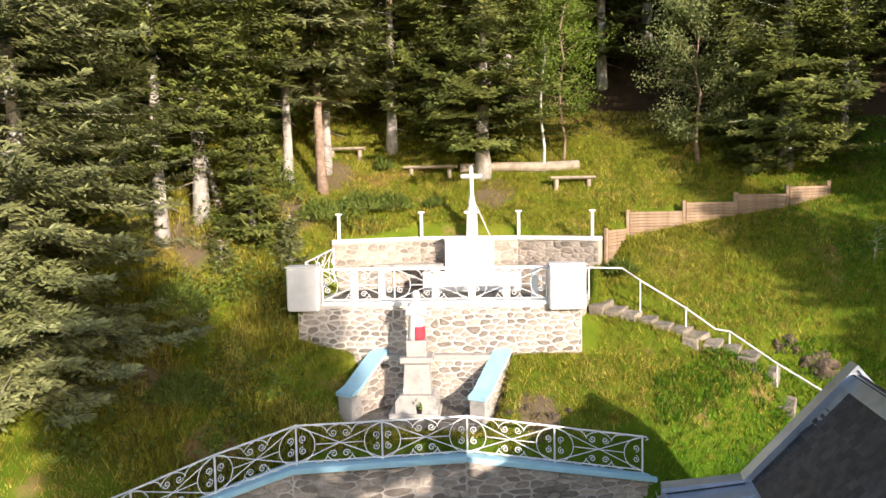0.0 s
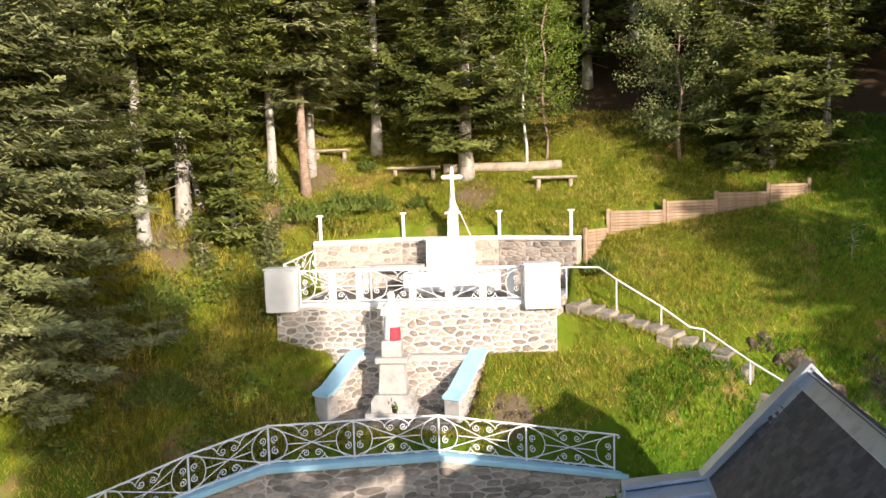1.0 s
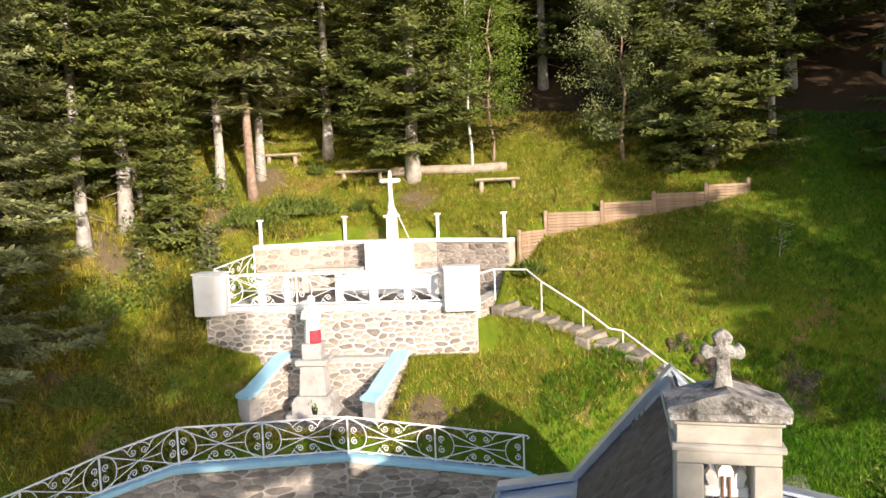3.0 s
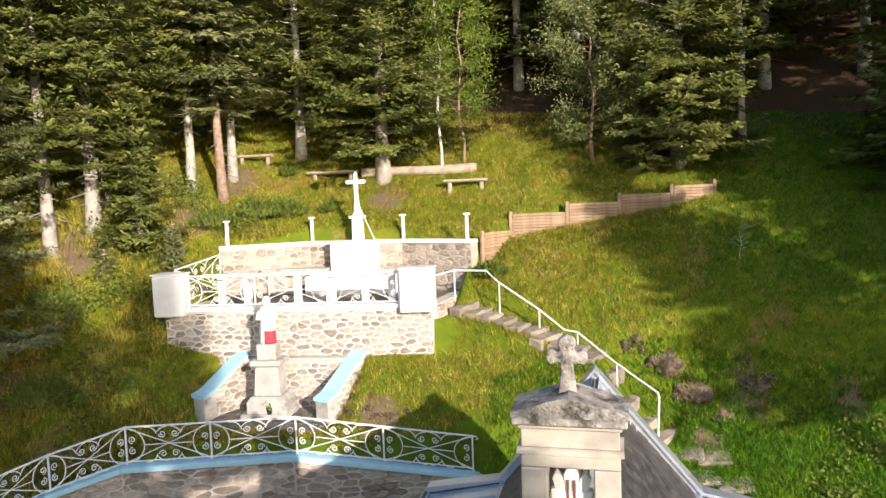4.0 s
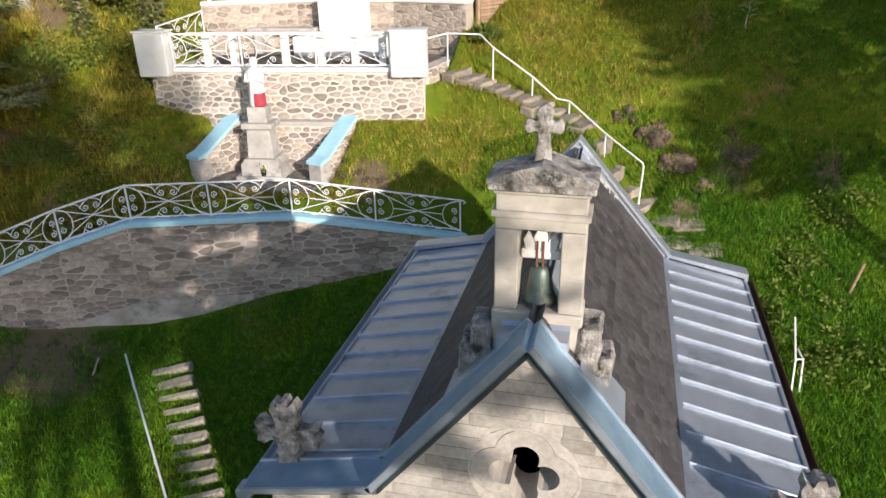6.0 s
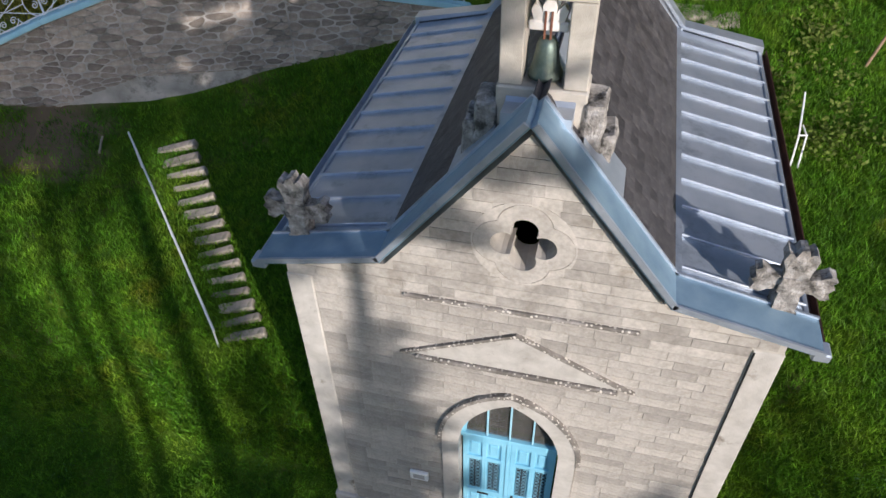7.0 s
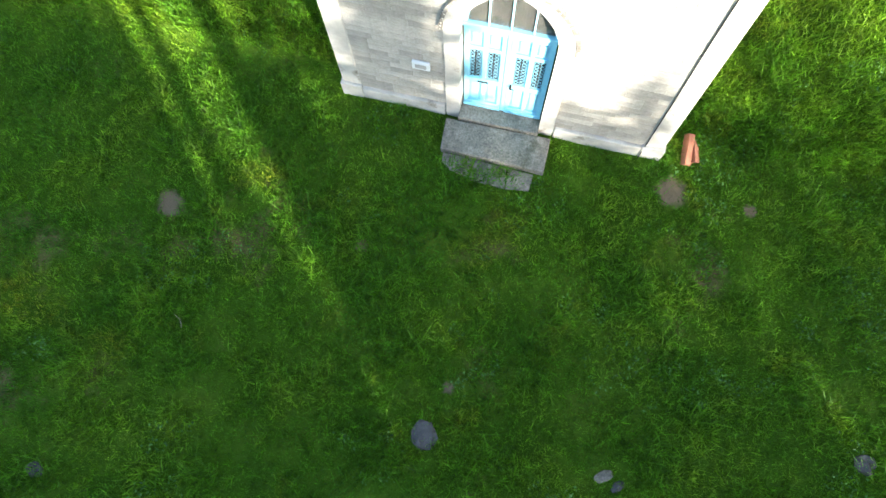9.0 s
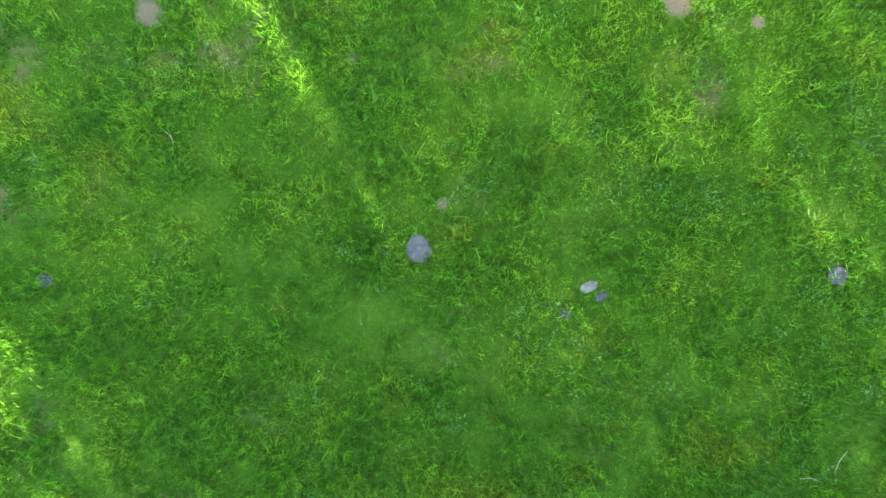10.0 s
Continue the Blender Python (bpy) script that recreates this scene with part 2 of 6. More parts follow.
# yellow stain in the blades: dry grass, and sun patches put into the colour
M_GRASS = mat("grass_blades", [(0.053, 0.16, 0.006), (0.09, 0.22, 0.008), (0.165, 0.285, 0.014)], scale=0.8, rough=0.6, bump=0, island=0.55, spec=0.3, transl=0.35, fine=(7.0, 0.6, 1.5), stain=(0.19, 0.23, 0.012), stain_at=0.63, stain_scale=0.6)
M_CLOVER = mat("clover_leaves", [(0.06, 0.15, 0.03), (0.1, 0.22, 0.05)], scale=2, rough=0.6, bump=0, island=0.5, spec=0.35, transl=0.3)
M_HAY = mat("meadow_blades", [(0.19, 0.2, 0.02), (0.3, 0.275, 0.036), (0.44, 0.35, 0.09)], scale=0.9, rough=0.75, bump=0, island=0.5, spec=0.2, transl=0.35, fine=(5.0, 0.6, 1.4))
M_ASHLAR = mat("limestone_block", [(0.31, 0.285, 0.247), (0.405, 0.375, 0.33), (0.49, 0.455, 0.405)], scale=2.5, rough=0.9, bump=0.35, bump_scale=55, rnd=0.19, stain=(0.3, 0.27, 0.225), stain_at=0.6, stain_scale=1.6, spec=0.25, fine=(18.0, 0.88, 1.1))
M_ASHLAR_ALL = mat("limestone_courses", [(0.31, 0.285, 0.247), (0.405, 0.375, 0.33), (0.49, 0.455, 0.405)], scale=2.5, rough=0.9, bump=0.35, bump_scale=55, island=0.19, stain=(0.3, 0.27, 0.225), stain_at=0.6, stain_scale=1.6, spec=0.25, fine=(18.0, 0.88, 1.1))
M_ASHLAR_ONE = mat("limestone_dressed", [(0.37, 0.345, 0.305), (0.46, 0.435, 0.39), (0.54, 0.515, 0.465)], scale=3, rough=0.9, bump=0.3, bump_scale=50, stain=(0.2, 0.17, 0.13), stain_at=0.64, stain_scale=2.0, spec=0.25)
M_SPECK = mat("lichen_specked_limestone", [(0.11, 0.1, 0.09), (0.22, 0.2, 0.175), (0.4, 0.37, 0.33)], scale=3, rough=0.95, bump=0.6, bump_scale=30, stain=(0.15, 0.135, 0.115), stain_at=0.55, stain_scale=3.2, spec=0.2)
spt = M_SPECK.node_tree
spots = spt.nodes.new("ShaderNodeTexVoronoi")
spots.inputs["Scale"].default_value = 17.0
spc = spt.nodes.new("ShaderNodeTexCoord")
spt.links.new(spc.outputs["Object"], spots.inputs["Vector"])
spm = spt.nodes.new("ShaderNodeMapRange")
spm.inputs["From Min"].default_value = 0.34
spm.inputs["From Max"].default_value = 0.27
spt.links.new(spots.outputs["Distance"], spm.inputs["Value"])
spx = spt.nodes.new("ShaderNodeMix")
spx.data_type = "RGBA"
spx.inputs["B"].default_value = (0.62, 0.58, 0.5, 1)
spt.links.new(spm.outputs["Result"], spx.inputs["Factor"])
spb = spt.nodes["Principled BSDF"].inputs["Base Color"]
spt.links.new(spb.links[0].from_socket, spx.inputs["A"])
spt.links.new(spx.outputs["Result"], spb)
M_STEP = mat("brown_step_stone", [(0.2, 0.17, 0.14), (0.31, 0.27, 0.22), (0.42, 0.37, 0.31)], scale=3, rough=0.9, bump=0.6, bump_scale=30, rnd=0.25, stain=(0.12, 0.13, 0.06), stain_at=0.6, stain_scale=2.5)
M_BACK = mat("brown_pointing", [(0.36, 0.315, 0.26), (0.48, 0.43, 0.37)], scale=3, rough=0.95, bump=0.6, bump_scale=40, spec=0.2)
M_MORTAR = mat("lime_mortar", [(0.4, 0.37, 0.32), (0.5, 0.465, 0.41)], scale=6, rough=0.95, bump=0.4, bump_scale=80, spec=0.2)
M_LICHEN = mat("lichened_stone", [(0.16, 0.15, 0.13), (0.3, 0.28, 0.25), (0.5, 0.48, 0.45)], scale=7, rough=0.95, bump=0.7, bump_scale=35, stain=(0.07, 0.065, 0.055), stain_at=0.56, stain_scale=4, spec=0.2, bump_dist=0.03)
M_TOWER = mat("tower_limestone", [(0.34, 0.31, 0.26), (0.44, 0.41, 0.35), (0.52, 0.48, 0.42)], scale=3, rough=0.9, bump=0.25, bump_scale=60, stain=(0.42, 0.27, 0.07), stain_at=0.7, stain_scale=3.5, spec=0.25)
M_ZINC = mat("zinc_sheet", [(0.36, 0.41, 0.48), (0.44, 0.49, 0.55), (0.5, 0.54, 0.6)], scale=1.6, rough=0.38, bump=0.06, bump_scale=9, metal=0.55, stain=(0.28, 0.32, 0.37), stain_at=0.6, stain_scale=1.2)
M_COPING = mat("painted_metal_coping", [(0.17, 0.27, 0.36), (0.22, 0.33, 0.42), (0.27, 0.38, 0.46)], scale=2.0, rough=0.45, bump=0.05, bump_scale=10, metal=0.35)
M_SLATE = mat("slate", [(0.036, 0.035, 0.039), (0.062, 0.058, 0.059), (0.092, 0.085, 0.082)], scale=5, rough=0.62, bump=0.35, bump_scale=45, rnd=0.35, spec=0.4)
M_SLATE_ALL = mat("slate_run", [(0.036, 0.035, 0.039), (0.062, 0.058, 0.059), (0.092, 0.085, 0.082)], scale=5, rough=0.62, bump=0.35, bump_scale=45, island=0.35, spec=0.4)
M_GUTTER = mat("brown_gutter", [(0.05, 0.025, 0.02), (0.08, 0.035, 0.025)], scale=3, rough=0.4, bump=0.05)
M_BLUE = mat("pale_blue_paint", [(0.3, 0.56, 0.68), (0.36, 0.63, 0.74), (0.42, 0.68, 0.78)], scale=2.4, rough=0.55, bump=0.12, bump_scale=30, stain=(0.42, 0.58, 0.62), stain_at=0.66, stain_scale=3)
M_DOOR = mat("blue_door_paint", [(0.2, 0.5, 0.66), (0.24, 0.56, 0.72), (0.29, 0.6, 0.75)], scale=2.0, rough=0.45, bump=0.08, bump_scale=40)
M_WHITE = mat("white_paint", [(0.7, 0.7, 0.68), (0.78, 0.78, 0.76), (0.82, 0.82, 0.8)], scale=2.5, rough=0.6, bump=0.12, bump_scale=30, stain=(0.6, 0.6, 0.57), stain_at=0.68, stain_scale=2.5)
M_IRON = mat("white_painted_iron", [(0.66, 0.68, 0.68), (0.78, 0.79, 0.78)], scale=6, rough=0.45, bump=0.05, stain=(0.45, 0.36, 0.27), stain_at=0.74, stain_scale=5)
M_STONE = mat("granite_rubble", [(0.21, 0.175, 0.14), (0.33, 0.28, 0.235), (0.46, 0.41, 0.35)], scale=5, rough=0.9, bump=0.6, bump_scale=35, rnd=0.4, spec=0.3)
M_POINT = mat("pale_pointing", [(0.5, 0.47, 0.42), (0.66, 0.63, 0.58)], scale=4, rough=0.95, bump=0.5, bump_scale=45, spec=0.2)
M_POINT_GREY = mat("grey_pointing", [(0.32, 0.3, 0.27), (0.46, 0.43, 0.39), (0.58, 0.54, 0.5)], scale=1.8, rough=0.95, bump=0.6, bump_scale=40, stain=(0.16, 0.15, 0.13), stain_at=0.56, stain_scale=1.3, spec=0.2)
M_CONCRETE = mat("weathered_concrete", [(0.3, 0.29, 0.27), (0.42, 0.4, 0.37), (0.5, 0.48, 0.45)], scale=3, rough=0.9, bump=0.35, bump_scale=50, stain=(0.2, 0.19, 0.17), stain_at=0.62, stain_scale=2)
M_DULL = mat("dull_grey_stone", [(0.05, 0.048, 0.048), (0.075, 0.07, 0.068), (0.1, 0.095, 0.09)], scale=7, rough=0.9, bump=0.5, bump_scale=40)
M_PAVE = mat("grey_paving", [(0.11, 0.1, 0.085), (0.18, 0.162, 0.135), (0.25, 0.225, 0.19)], scale=4, rough=0.95, bump=0.7, bump_scale=28, rnd=0.2, spec=0.2, fine=(24.0, 0.7, 1.25), stain=(0.1, 0.1, 0.07), stain_at=0.6, stain_scale=2.2)
M_WOOD = mat("weathered_pine", [(0.24, 0.16, 0.1), (0.32, 0.22, 0.14), (0.4, 0.29, 0.2)], scale=4, rough=0.8, bump=0.3, bump_scale=30, rnd=0.15, stain=(0.2, 0.11, 0.06), stain_at=0.68)
M_LOG = mat("grey_log", [(0.24, 0.19, 0.14), (0.36, 0.3, 0.23), (0.44, 0.38, 0.3)], scale=5, rough=0.85, bump=0.4, bump_scale=30)
M_BARK = mat("grey_bark", [(0.28, 0.25, 0.21), (0.46, 0.43, 0.39), (0.6, 0.57, 0.53)], scale=6, rough=0.95, bump=0.8, bump_scale=30, stain=(0.1, 0.09, 0.07), stain_at=0.6, stain_scale=3, bump_dist=0.03)
M_BARK_RED = mat("pine_bark", [(0.17, 0.12, 0.09), (0.3, 0.21, 0.155), (0.42, 0.32, 0.25)], scale=6, rough=0.95, bump=0.8, bump_scale=25, bump_dist=0.03)
M_BIRCH = mat("birch_bark", [(0.4, 0.39, 0.36), (0.58, 0.57, 0.54)], scale=5, rough=0.8, bump=0.3, stain=(0.1, 0.09, 0.08), stain_at=0.64, stain_scale=6)
M_FIR = mat("fir_needles", [(0.07, 0.095, 0.018), (0.12, 0.142, 0.03), (0.2, 0.21, 0.052)], scale=0.7, rough=0.6, bump=0, island=0.5, spec=0.3, transl=0.12)
M_FIR_PALE = mat("silver_fir_needles", [(0.1, 0.118, 0.04), (0.17, 0.185, 0.07), (0.27, 0.28, 0.125)], scale=0.7, rough=0.55, bump=0, island=0.5, spec=0.35, transl=0.12)
M_LEAF = mat("broad_leaves", [(0.1, 0.17, 0.02), (0.16, 0.24, 0.03), (0.24, 0.3, 0.05)], scale=0.9, rough=0.55, bump=0, island=0.35, spec=0.3, transl=0.35)
M_WHITEBEAM = mat("whitebeam_leaves", [(0.13, 0.17, 0.05), (0.2, 0.24, 0.08), (0.34, 0.36, 0.17)], scale=0.9, rough=0.55, bump=0, island=0.45, spec=0.35, transl=0.3)
M_BUSH = mat("broom_bush", [(0.08, 0.125, 0.022), (0.13, 0.18, 0.032), (0.2, 0.24, 0.06)], scale=0.9, rough=0.7, bump=0, island=0.35, spec=0.2, transl=0.3)
M_BRONZE = mat("bronze_bell", [(0.07, 0.1, 0.09), (0.12, 0.16, 0.14), (0.2, 0.22, 0.18)], scale=6, rough=0.5, bump=0.15, metal=0.7)
M_RUST = mat("rusty_iron", [(0.12, 0.05, 0.03), (0.22, 0.09, 0.05)], scale=8, rough=0.8, bump=0.3)
M_YOKE = mat("white_yoke_paint", [(0.7, 0.66, 0.6), (0.82, 0.8, 0.76)], scale=5, rough=0.6, bump=0.1)
M_DARK = mat("dark_interior", [(0.012, 0.012, 0.012), (0.02, 0.019, 0.018)], scale=3, rough=0.95, bump=0)
M_RED = mat("red_cloth_paint", [(0.3, 0.03, 0.05), (0.4, 0.05, 0.07)], scale=6, rough=0.6, bump=0.1)
M_BRICK = mat("terracotta", [(0.3, 0.11, 0.06), (0.42, 0.17, 0.1)], scale=5, rough=0.9, bump=0.4)
M_ROCK = mat("hillside_rock", [(0.05, 0.038, 0.026), (0.1, 0.074, 0.05), (0.2, 0.15, 0.1)], scale=3, rough=0.95, bump=0.9, bump_scale=18, bump_dist=0.05)

# glass with a faint wire texture behind it
M_GLASS = bpy.data.materials.new("window_glass")
M_GLASS.use_nodes = True
gb = M_GLASS.node_tree.nodes["Principled BSDF"]
gb.inputs["Base Color"].default_value = (0.55, 0.6, 0.62, 1)
gb.inputs["Roughness"].default_value = 0.08
gb.inputs["Transmission Weight"].default_value = 0.9


# ---- ground: one sheet out to the horizon ----
def spaced(a, b, fine_a, fine_b, fine, grow=1.25):
    out = list(np.arange(fine_a, fine_b, fine))
    d, v = fine, fine_a
    while v > a:
        d = min(d * grow, 40)
        v -= d
        out.append(v)
    d, v = fine, out[int((fine_b - fine_a) / fine) - 1]
    while v < b:
        d = min(d * grow, 40)
        v += d
        out.append(v)
    return sorted(out)


gx = spaced(-400, 400, -14, 7, 0.15)
gy = spaced(-400, 400, -2, 18, 0.15)
gv = [settle(x, y, ground_cut(x, min(y, 90))) for y in gy for x in gx]
nx = len(gx)
gf = [(j * nx + i, j * nx + i + 1, (j + 1) * nx + i + 1, (j + 1) * nx + i) for j in range(len(gy) - 1) for i in range(nx - 1)]
gm = bpy.data.meshes.new("ground")
gm.from_pydata(gv, [], gf)
gm.polygons.foreach_set("use_smooth", [True] * len(gf))
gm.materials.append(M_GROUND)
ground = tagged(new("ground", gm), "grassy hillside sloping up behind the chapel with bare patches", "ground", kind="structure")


# ---- the chapel ----
chapel = thing("chapel", (0, 0, 0), "pale limestone chapel with slate and zinc roofs and bell turret", "chapel")
HALF, EAVE, KNEE, KNEE_Z, APEX, LONG = 3.12, 6.3, 1.72, 6.72, 8.86, 7.5
FRONT_T = 0.5


def arch(w, z0, spring, top, n=10):
    """Outline of a pointed arched opening, from the left foot over the top to the right foot."""
    rise = top - spring
    R = (w * w + rise * rise) / (2 * w)
    phi = math.asin(min(1, rise / R))
    left = [(R - w - R * math.cos(phi * i / n), spring + R * math.sin(phi * i / n)) for i in range(n + 1)]
    left[-1] = (0.0, top)
    return [(-w, z0)] + left + [(-x, z) for x, z in left[-2::-1]] + [(w, z0)]


def arch_z(x, w, spring, top):
    """Height of the pointed arch over x."""
    R = (w * w + (top - spring) ** 2) / (2 * w)
    return spring + math.sqrt(max(0.0, R * R - (abs(x) + R - w) ** 2))


DOOR_W, DOOR_SPRING, DOOR_TOP = 0.8, 3.0, 4.2
opening = arch(DOOR_W, -0.4, DOOR_SPRING, DOOR_TOP)


def front_outline():
    return [(-HALF, -0.4), (-HALF, EAVE), (-KNEE, KNEE_Z - 0.12), (0, APEX - 0.12), (KNEE, KNEE_Z - 0.12), (HALF, EAVE), (HALF, -0.4)]


QX, QZ = 0.0, 7.25


def lobes(r, d, n=12):
    """Outline of a quatrefoil: four lobes of radius r, d from the middle."""
    pts = []
    reach = math.pi / 4 + math.asin(min(1, d / r / math.sqrt(2))) - 0.03
    for k in range(4):
        a0 = math.pi / 2 * k
        c = Vector((math.cos(a0) * d, math.sin(a0) * d))
        for i in range(n):
            a = a0 - reach + 2 * reach * i / (n - 1)
            pts.append((QX + c.x + r * math.cos(a), QZ + c.y + r * math.sin(a)))
    return pts


bm = bmesh.new()
for y in (0.03, FRONT_T):
    loops = []
    for pts in (front_outline() + opening[::-1], lobes(0.165, 0.225)):
        vs = [bm.verts.new((p[0], y, p[1])) for p in pts]
        loops.append(vs)
    es = [bm.edges.new((vs[i], vs[(i + 1) % len(vs)])) for vs in loops for i in range(len(vs))]
    bmesh.ops.triangle_fill(bm, edges=es, use_beauty=True)
    if y == 0.03:
        first = loops
for va, vb in zip(first, loops):
    for i in range(len(va)):
        j = (i + 1) % len(va)
        bm.faces.new((va[i], vb[i], vb[j], va[j]))
bmesh.ops.recalc_face_normals(bm, faces=bm.faces)
front_wall = part("front_wall", bm, M_MORTAR, chapel, "pale limestone block front wall with wide joints")
part("side_wall", box((-HALF, FRONT_T, -0.4), (-HALF + 0.45, LONG, EAVE - 0.05)), M_ASHLAR_ONE, chapel)
part("side_wall", box((HALF - 0.45, FRONT_T, -0.4), (HALF, LONG, EAVE - 0.05)), M_ASHLAR_ONE, chapel)
bm = prism([(-HALF + 0.45, -0.4), (-HALF + 0.45, EAVE - 0.05), (-KNEE, 6.8), (0, 8.9), (KNEE, 6.8), (HALF - 0.45, EAVE - 0.05), (HALF - 0.45, -0.4)], LONG - 0.4, LONG - 0.002)
part("rear_wall", bm, M_ASHLAR_ONE, chapel)

RIDGE, VAL_X, VAL_Z, EAVE_X, EAVE_Z = 8.86, 1.8, 6.75, 3.34, 6.42
Y0, Y1 = 0.3, LONG + 0.05
for s in (-1, 1):
    part("zinc_roof", prism([(s * VAL_X, VAL_Z), (s * EAVE_X, EAVE_Z), (s * EAVE_X, EAVE_Z - 0.05), (s * VAL_X, VAL_Z - 0.08)], Y0, Y1), M_ZINC, chapel, "grey zinc sheet roof with standing seams")
    part("slate_roof", prism([(0, RIDGE - 0.02), (s * (VAL_X + 0.02), VAL_Z - 0.01), (s * (VAL_X - 0.05), VAL_Z - 0.1), (0, RIDGE - 0.14)], Y0 + 0.01, Y1 - 0.01), M_SLATE_ALL, chapel, "dark grey slate roof slope")

# roof seams, valley and ridge
for s in (-1, 1):
    slope = math.atan2(VAL_Z - EAVE_Z, EAVE_X - VAL_X)
    run = math.hypot(VAL_Z - EAVE_Z, EAVE_X - VAL_X)
    for k in range(12):
        y = 0.62 + 0.61 * k
        m = pose(s * VAL_X, y, VAL_Z) @ pose(0, 0, 0, 0, s * math.degrees(slope), 0)
        part("standing_seam", box((min(0.03 * s, run * s), -0.02, -0.005), (max(0.03 * s, run * s), 0.02, 0.045), m, 0.01), M_ZINC, chapel)
    # raised edge strips where zinc meets slate and at the far end
    part("valley_strip", prism([(s * (VAL_X - 0.05), VAL_Z + 0.05), (s * (VAL_X + 0.05), VAL_Z + 0.035), (s * (VAL_X + 0.05), VAL_Z - 0.02), (s * (VAL_X - 0.05), VAL_Z - 0.02)], Y0, Y1 + 0.01), M_ZINC, chapel)
    part("eave_lip", box((s * EAVE_X - 0.03, Y0, EAVE_Z - 0.06), (s * EAVE_X + 0.03, Y1, EAVE_Z + 0.03), None, 0.01), M_ZINC, chapel)
    part("gutter", prism([(s * (EAVE_X + 0.03), EAVE_Z - 0.04), (s * (EAVE_X + 0.06), EAVE_Z - 0.14), (s * (EAVE_X + 0.14), EAVE_Z - 0.15), (s * (EAVE_X + 0.17), EAVE_Z - 0.03), (s * (EAVE_X + 0.155), EAVE_Z - 0.03), (s * (EAVE_X + 0.13), EAVE_Z - 0.13), (s * (EAVE_X + 0.07), EAVE_Z - 0.12), (s * (EAVE_X + 0.045), EAVE_Z - 0.04)], -0.05, Y1), M_GUTTER if s > 0 else M_ZINC, chapel, "brown half-round gutter" if s > 0 else "zinc gutter")
part("ridge_cap", prism([(-0.22, RIDGE - 0.2), (0, RIDGE + 0.06), (0.22, RIDGE - 0.2), (0.2, RIDGE - 0.205), (0, RIDGE + 0.03), (-0.2, RIDGE - 0.205)], 1.2, Y1 - 0.15), M_ZINC, chapel, "wide folded zinc ridge cap")
for s in (-1, 1):
    part("ridge_hem", tube([(s * 0.22, 1.2, RIDGE - 0.195), (s * 0.22, Y1 - 0.15, RIDGE - 0.195)], 0.012, 5), M_ZINC, chapel)

# raised rear gable: a low parapet that stands over the roof, under a bright metal coping
for s in (-1, 1):
    rake = [(0, RIDGE + 0.17), (s * (VAL_X + 0.06), VAL_Z + 0.06), (s * (VAL_X + 0.06), VAL_Z - 0.3), (0, RIDGE - 0.1)]
    part("rear_parapet", prism(rake, LONG - 0.17, LONG + 0.1), M_ZINC, chapel, "zinc-clad parapet of the rear gable")
    d = Vector((s * (VAL_X + 0.06), 0, VAL_Z - RIDGE - 0.11)).normalized() * 0.03
    cap = [(0, RIDGE + 0.25), (s * (VAL_X + 0.1) + d.x, VAL_Z + 0.1 + d.z), (s * (VAL_X + 0.06) + d.x, VAL_Z + 0.06 + d.z), (0, RIDGE + 0.172)]
    part("rear_coping", prism(cap, LONG - 0.22, LONG + 0.14), M_ZINC, chapel, "bright zinc coping of the rear gable")
    flat = [(s * (VAL_X + 0.09), VAL_Z + 0.08), (s * (EAVE_X + 0.06), EAVE_Z + 0.13), (s * (EAVE_X + 0.06), EAVE_Z - 0.1), (s * (VAL_X + 0.09), VAL_Z - 0.2)]
    part("rear_shoulder", prism(flat, LONG - 0.19, LONG + 0.13), M_ZINC, chapel, "zinc coping over the low rear shoulder")

# front coping: shoulders and rakes with an upstand at the front edge
CY0, CY1 = -0.11, 0.44
line = [(-3.45, 6.36), (-KNEE - 0.02, 6.74), (0, 8.9), (KNEE + 0.02, 6.74), (3.45, 6.36)]
for (xa, za), (xb, zb) in zip(line, line[1:]):
    d = Vector((xb - xa, 0, zb - za)).normalized()
    n = Vector((-d.z, 0, d.x))
    up = [(xa, za), (xb, zb), (xb + n.x * 0.07, zb + n.z * 0.07), (xa + n.x * 0.07, za + n.z * 0.07)]
    part("coping", prism(up, CY0, CY1), M_COPING, chapel, "blue-grey painted metal coping on the front gable")
    part("coping_lip", prism([(p[0] + n.x * 0.045 - n.x * 0.02, p[1] + n.z * 0.03) for p in up], CY0 - 0.025, CY0 + 0.012), M_ZINC, chapel)
    part("coping_lip", prism([(p[0] + n.x * 0.03, p[1] + n.z * 0.03) for p in up], CY1 - 0.02, CY1 + 0.015), M_ZINC, chapel)
for s in (-1, 1):
    part("rain_hopper", box((s * 3.44 - 0.1, -0.13, 6.3), (s * 3.44 + 0.1, 0.1, 6.43), None, 0.02), M_ZINC, chapel, "folded zinc rain hopper at the eave corner")


def carved(outline, a, b, amount, seed, cuts=2):
    """A weathered block over an outline, its faces cut up and worn."""
    bm = prism(outline, a, b)
    bmesh.ops.triangulate(bm, faces=list(bm.faces))
    bmesh.ops.subdivide_edges(bm, edges=list(bm.edges), cuts=cuts, use_grid_fill=True)
    for v in bm.verts:
        # shallow flutes run out along the lobes
        v.co.y *= 1 - 0.16 * abs(math.sin(9 * v.co.x + 7 * v.co.z))
    rough_up(bm, amount, 6, seed)
    rough_up(bm, amount * 0.5, 17, seed + 3)
    return bm


